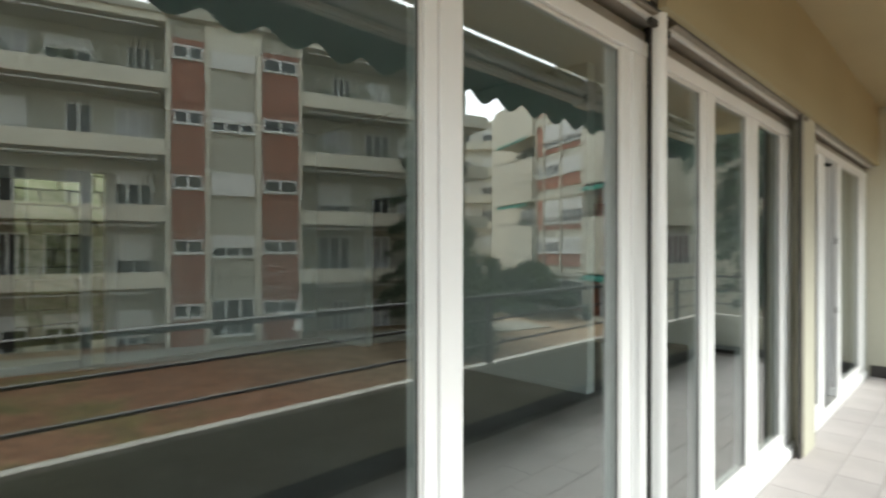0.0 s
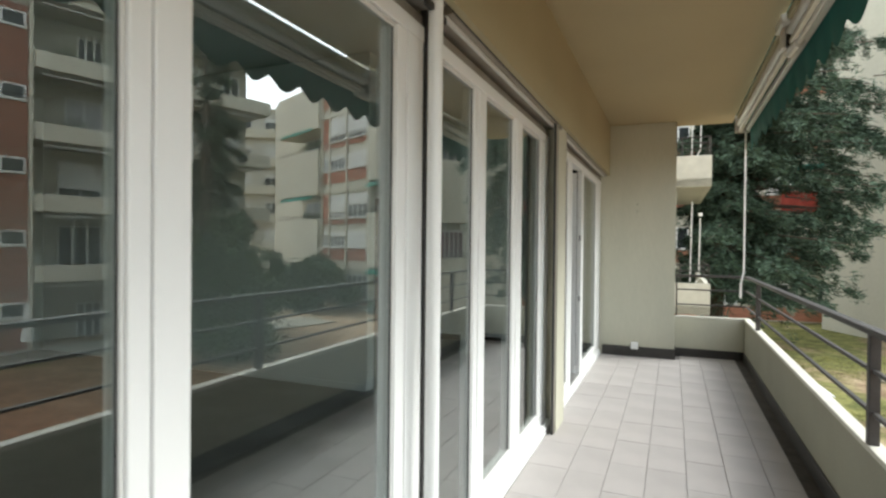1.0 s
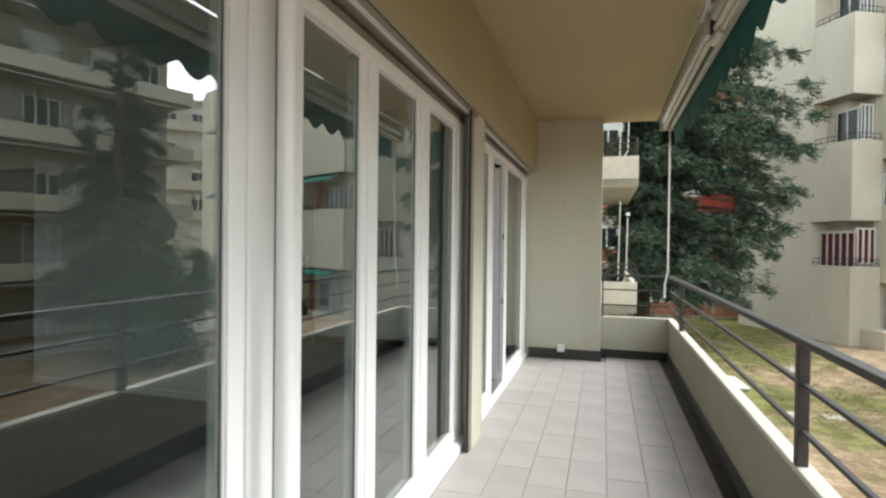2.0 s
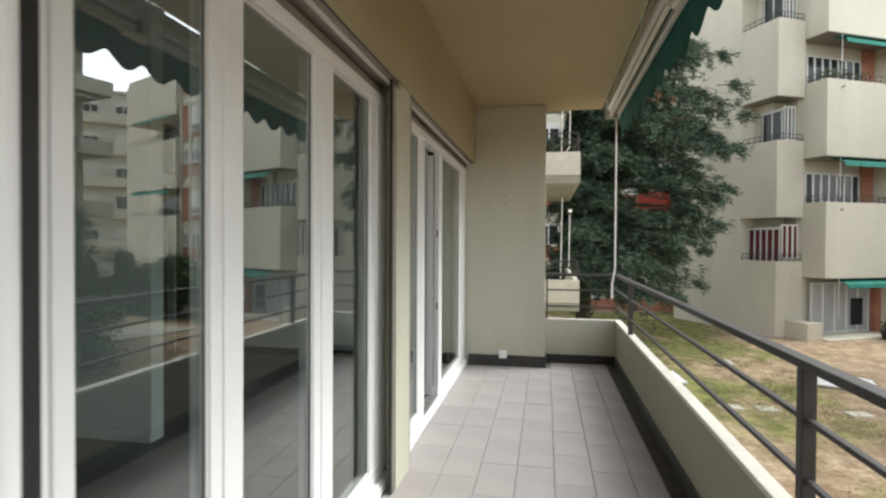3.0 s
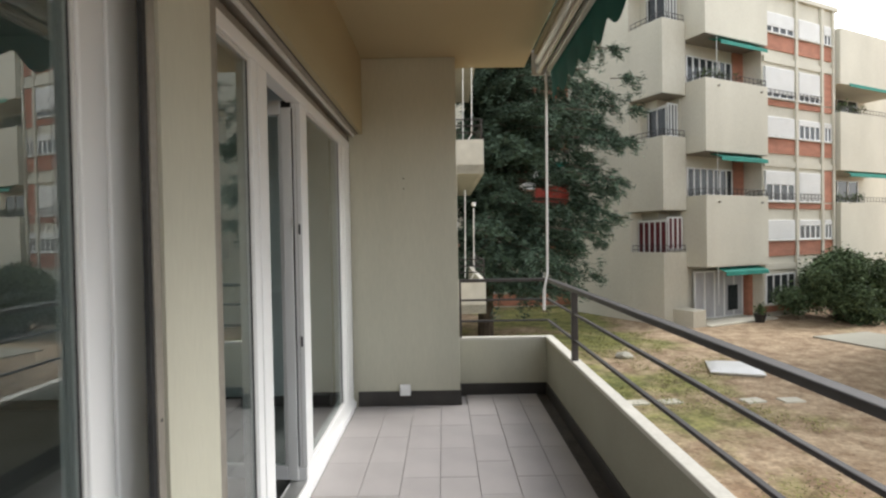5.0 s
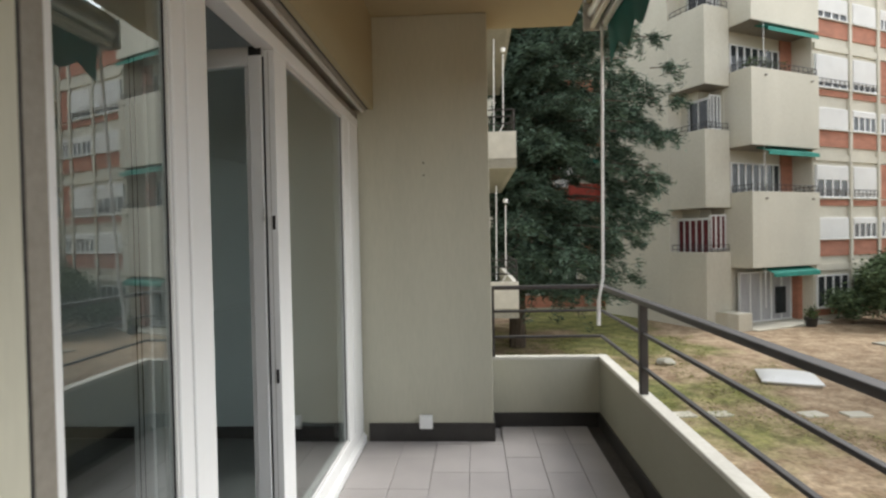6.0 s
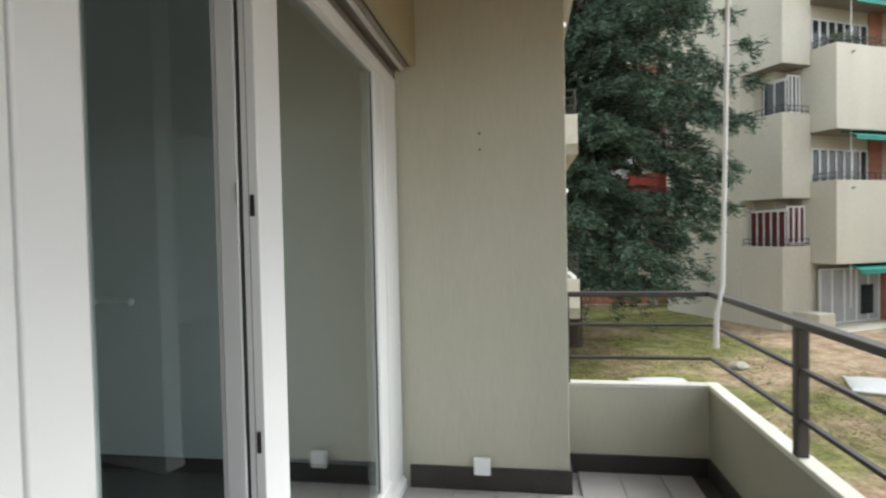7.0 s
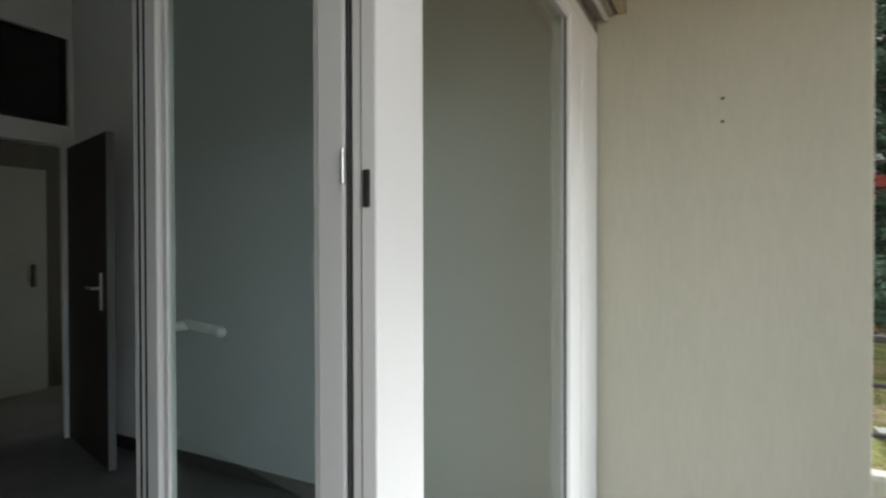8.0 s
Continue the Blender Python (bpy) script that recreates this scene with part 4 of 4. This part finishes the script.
# ---- trees ----
def conifer(name, label, base, hgt, radius, mat, seed_, n_leaf, low=0.1, lean=(0, 0), size=0.16, shape=0.62, gap=1.0, spread=0.1, clump=-1.0, girth=None, hole=None, west=None):
    t_ = thing(name, label, "tree", m=Matrix.Translation(base))
    rs = random.Random(seed_)
    bm = bmesh.new()
    top = Vector((lean[0], lean[1], hgt))
    add_tube(bm, (0, 0, -0.2), top * 0.5, 0.36, 0.22, 10)
    add_tube(bm, top * 0.499, top, 0.22, 0.03, 8)
    part("trunk", bm, BARK, t_, "grey-brown tapering trunk")
    centres, ways = [], []
    lb = bmesh.new()
    k = 0
    z = hgt * low
    while z < hgt * 0.985:
        f_ = z / hgt
        r_ = radius * (1 - f_) ** shape * min(1.0, 0.62 + 1.9 * f_) * rs.uniform(0.5, 1.2) + 0.25
        if girth:
            r_ = float(np.interp(z, [g[0] for g in girth], [g[1] for g in girth])) * rs.uniform(0.74, 1.1) + 0.15
        az = k * 2.4 + rs.uniform(-0.6, 0.6)
        if west is not None and math.cos(az) < -0.05:
            r_ = min(r_, west / math.cos(az))
        start = top * f_
        rise = rs.uniform(0.2, 0.9)
        bend = rs.uniform(-0.5, 0.5)
        pts = []
        n_ = 11
        for i in range(n_ + 1):
            q = i / n_
            a2 = az + bend * q
            pts.append(start + Vector((math.cos(a2) * r_ * q, math.sin(a2) * r_ * q, rise * q - (0.5 + rise) * q * q * (0.5 + 0.7 * r_ / radius))))
        for i in range(n_):
            if i < 4 or noise.noise(pts[i + 1] * 0.5 + Vector((seed_, 0, 0))) > clump:
                add_tube(lb, pts[i], pts[i + 1], 0.07 * (1 - i / n_) + 0.012, 0.07 * (1 - (i + 1) / n_) + 0.01, 5)
            if i < 2 or rs.random() < 0.12:
                continue
            a2 = az + bend * i / n_
            side = Vector((-math.sin(a2), math.cos(a2), 0))
            for s in (-1, 1):
                ln = r_ * 0.32 * (1.15 - i / n_) * rs.uniform(0.3, 1.3) + 0.15
                fall = rs.uniform(0.3, 1.0)
                if rs.random() < 0.15:
                    continue
                for j in range(1, 8):
                    g = j / 7
                    c = pts[i] + side * s * ln * g + Vector((math.cos(a2), math.sin(a2), 0)) * ln * 0.6 * g + Vector((0, 0, -fall * g * g * ln + rs.uniform(-0.06, 0.05)))
                    if hole and abs(c.x - hole[0] - 0.2 * c.y) < hole[2] and abs(c.z - hole[1] - 0.06 * c.y) < hole[3]:
                        continue
                    if noise.noise(c * 0.5 + Vector((seed_, 0, 0))) > clump:
                        centres.append(tuple(c))
                        ways.append(tuple((side * s + Vector((math.cos(a2) * 0.8, math.sin(a2) * 0.8, 0.45 - 0.9 * g))).normalized()))
        centres.append(tuple(pts[-1]))
        ways.append((math.cos(az), math.sin(az), 0.1))
        z += rs.uniform(0.08, 0.26) * gap
        k += 1
    tagged(part("branchwork", lb, BARK, t_), kind="stuff")
    tagged(leaf_part("crown", leaves(centres, n_leaf, size, spread, seed_, 1.0, 0.25, 0.16, ways), mat, t_, "layered drooping needle sprays"), kind="stuff")
    return t_


conifer("cedar", "large blue-green cedar with drooping layered branches", (2.4, 27.0, GROUND), 24.0, 7.7, CEDAR_LEAF, 4, 600000, 0.12, (0.4, 0.3), 0.12, 0.42, 0.33, 0.1, -0.28,
        ((2.2, 4.9), (4.5, 5.7), (6.6, 5.9), (9.6, 6.2), (12.0, 6.0), (14.5, 5.0), (17.5, 4.2), (24, 0.3)), (3.0, 6.6, 0.9, 0.5), -0.7)
conifer("fir_tree", "dark green conifer standing in the garden", (18.5, 18.7, GROUND), 15.0, 2.5, FIR_LEAF, 12, 36000, 0.12, (0, 0), 0.13, 0.55, 1.1, 0.11, -0.05)


def bush(label, base, r_, hgt, seed_, n_leaf):
    t_ = thing("bush", label, "bush", "garden bushes", m=Matrix.Translation(base))
    rs = random.Random(seed_)
    bm = bmesh.new()
    cs = []
    for i in range(26):
        az, el = rs.uniform(0, 6.28), rs.uniform(0.0, 1.5)
        rr = rs.uniform(0.72, 1.05)
        p = Vector((math.cos(az) * math.cos(el) * r_ * rr, math.sin(az) * math.cos(el) * r_ * rr, math.sin(el) * hgt * rr))
        add_tube(bm, (0, 0, 0), p * 0.95, 0.05, 0.01, 5)
        for _ in range(7):
            cs.append(tuple(p * rs.uniform(0.55, 1.0) + Vector((rs.uniform(-0.4, 0.4), rs.uniform(-0.4, 0.4), rs.uniform(-0.3, 0.3)))))
    tagged(part("branchwork", bm, BARK, t_), kind="stuff")
    tagged(leaf_part("crown", leaves(cs, n_leaf, 0.10, 0.26, seed_), BUSH_LEAF, t_, "dense green leaves"), kind="stuff")
    return t_


bush("dense round green bush before the brick bays", (21.9, 32.2, GROUND), 2.7, 4.1, 2, 60000)
bush("dense round green bush in the garden", (27.2, 33.5, GROUND), 2.4, 3.6, 3, 30000)
bush("broad dark bush near the conifer", (15.5, 17.3, GROUND), 2.1, 5.8, 8, 20000)


# ---- garden objects ----
def skylight(m):
    s = thing("skylight", "white domed skylight lid set in the garden", "skylight", "garden skylights", m=m)
    part("kerb", boxes((-1.0, 1.0, -1.0, 1.0, -0.05, 0.14), bevel=0.02), GUIDE, s)
    bm = bmesh.new()
    bmesh.ops.create_grid(bm, x_segments=14, y_segments=14, size=1.06)
    for v in bm.verts:
        v.co.z = 0.15 + 0.16 * (1 - (v.co.x / 1.06) ** 4) * (1 - (v.co.y / 1.06) ** 4)
    r_ = bmesh.ops.extrude_face_region(bm, geom=bm.faces[:])
    for v in r_["geom"]:
        if isinstance(v, bmesh.types.BMVert):
            v.co.z -= 0.05
    part("lid", bm, WHITE, s, "white plastic dome")
    return s


sk = skylight(pose(10.5, 21.3, GROUND, 0, 0, -20) @ Matrix.Scale(0.78, 4))
for x, y, a in ((4.45, 20.9, 4), (18.8, 22.7, -10), (20.9, 19.9, 8)):
    copy_thing(sk, pose(x, y, GROUND, 0, 0, a))
sun_shade = thing("parasol", "closed white parasol on the far terrace", "parasol", m=pose(21.4, 12.95, -3.29))
part("foot", tubes(((0, 0, 0), (0, 0, 0.08), 0.25, 0.22), seg=14), CONCRETE, sun_shade)
part("pole", tubes(((0, 0, 0.081), (0, 0, 2.3), 0.025), seg=8), ALU, sun_shade)
part("canopy", tubes(((0, 0, 0.8), (0, 0, 2.2), 0.24, 0.04), seg=8), SHUTTER, sun_shade, "folded white cloth")
slab = tagged(part("stepping_stone", boxes((-0.3, 0.3, -0.2, 0.2, -0.05, 0.045), bevel=0.015), CONCRETE), "pale stepping stone in the grass", "paving slab", "stepping stones")
slab.matrix_world = pose(6.87, 17.87, GROUND, 0, 0, 10)
for x, y, a in ((9.18, 17.84, 12), (10.25, 17.83, 5), (5.93, 17.83, 8), (12.1, 18.3, 12)):
    copy_thing(slab, pose(x, y, GROUND, 0, 0, a))
bm = bmesh.new()
bmesh.ops.create_icosphere(bm, subdivisions=2, radius=0.3)
for v in bm.verts:
    v.co = Vector((v.co.x * 1.3, v.co.y, v.co.z * 0.55)) * (1 + 0.35 * noise.noise(v.co * 4.0))
rock = tagged(part("rock", bm, CONCRETE_B), "pale rough rock lying in the grass", "rock")
rock.matrix_world = pose(7.5, 23.6, GROUND + 0.08, 0, 0, 30)
pot = thing("flower_pot", "dark garden pot with a small shrub", "pot", m=pose(17.3, 31.5, GROUND))
part("pot", tubes(((0, 0, 0), (0, 0, 0.45), 0.22, 0.32), seg=14), SKIRT, pot)
leaf_part("shrub", leaves([(0, 0, 0.6), (0.1, 0, 0.7)], 300, 0.07, 0.13, 41), PLANT_LEAF, pot)

# loose tufts over the grassy patches
rng = np.random.default_rng(77)
cs = np.stack([rng.uniform(1.8, 24, 5000), rng.uniform(8, 29, 5000), np.full(5000, GROUND + 0.03)], 1)
keep = np.array([noise.noise(Vector((x * 0.3, y * 0.3, 5))) - 0.07 * (x - 0.35 * y) > 0.0 for x, y, _ in cs])
data = leaves(cs[keep], 26000, 0.035, 0.14, 78)
me = bpy.data.meshes.new("grass")
me.from_pydata([(x, y, GROUND + 0.02 + abs(z - GROUND - 0.03) * 0.5) for x, y, z in data[0]], [], data[1])
me.materials.append(GRASS_LEAF)
tagged(new("grass", me), "thin tufts of moss and grass on soil", "grass", "", "stuff")

# ---- floor tiles ----
joints = [-0.143, 0.106, 0.323, 0.54, 0.757, 0.974, 1.191, 1.359]
tile_meshes = {}
rs = random.Random(9)
for c, (x0, x1) in enumerate(zip(joints, joints[1:])):
    y = -2.9 + (0.215 if c in (0, 1, 4) else 0.0) - 0.05
    while y < END_WALL:
        top = END_WALL - 0.005 if x0 > PIER - 0.05 else END - 0.013
        ya, yb = max(y, -2.99), min(y + 0.43, top)
        if yb - ya > 0.03:
            key = (round(x1 - x0, 3), round(yb - ya, 3))
            if key not in tile_meshes:
                bm = boxes((-key[0] / 2 + 0.0016, key[0] / 2 - 0.0016, -key[1] / 2 + 0.001, key[1] / 2 - 0.001, -0.011, 0.0))
                bmesh.ops.bevel(bm, geom=[e for e in bm.edges if all(v.co.z > -0.001 for v in e.verts)], offset=0.0012, segments=1, affect="EDGES")
                me = bpy.data.meshes.new("tile")
                bm.to_mesh(me)
                bm.free()
                me.materials.append(TILE)
                tile_meshes[key] = me
            ob = new("tile", tile_meshes[key])
            ob.parent = floor
            ob.location = ((x0 + x1) / 2, (ya + yb) / 2, rs.uniform(-0.0008, 0.0008))
        y += 0.43
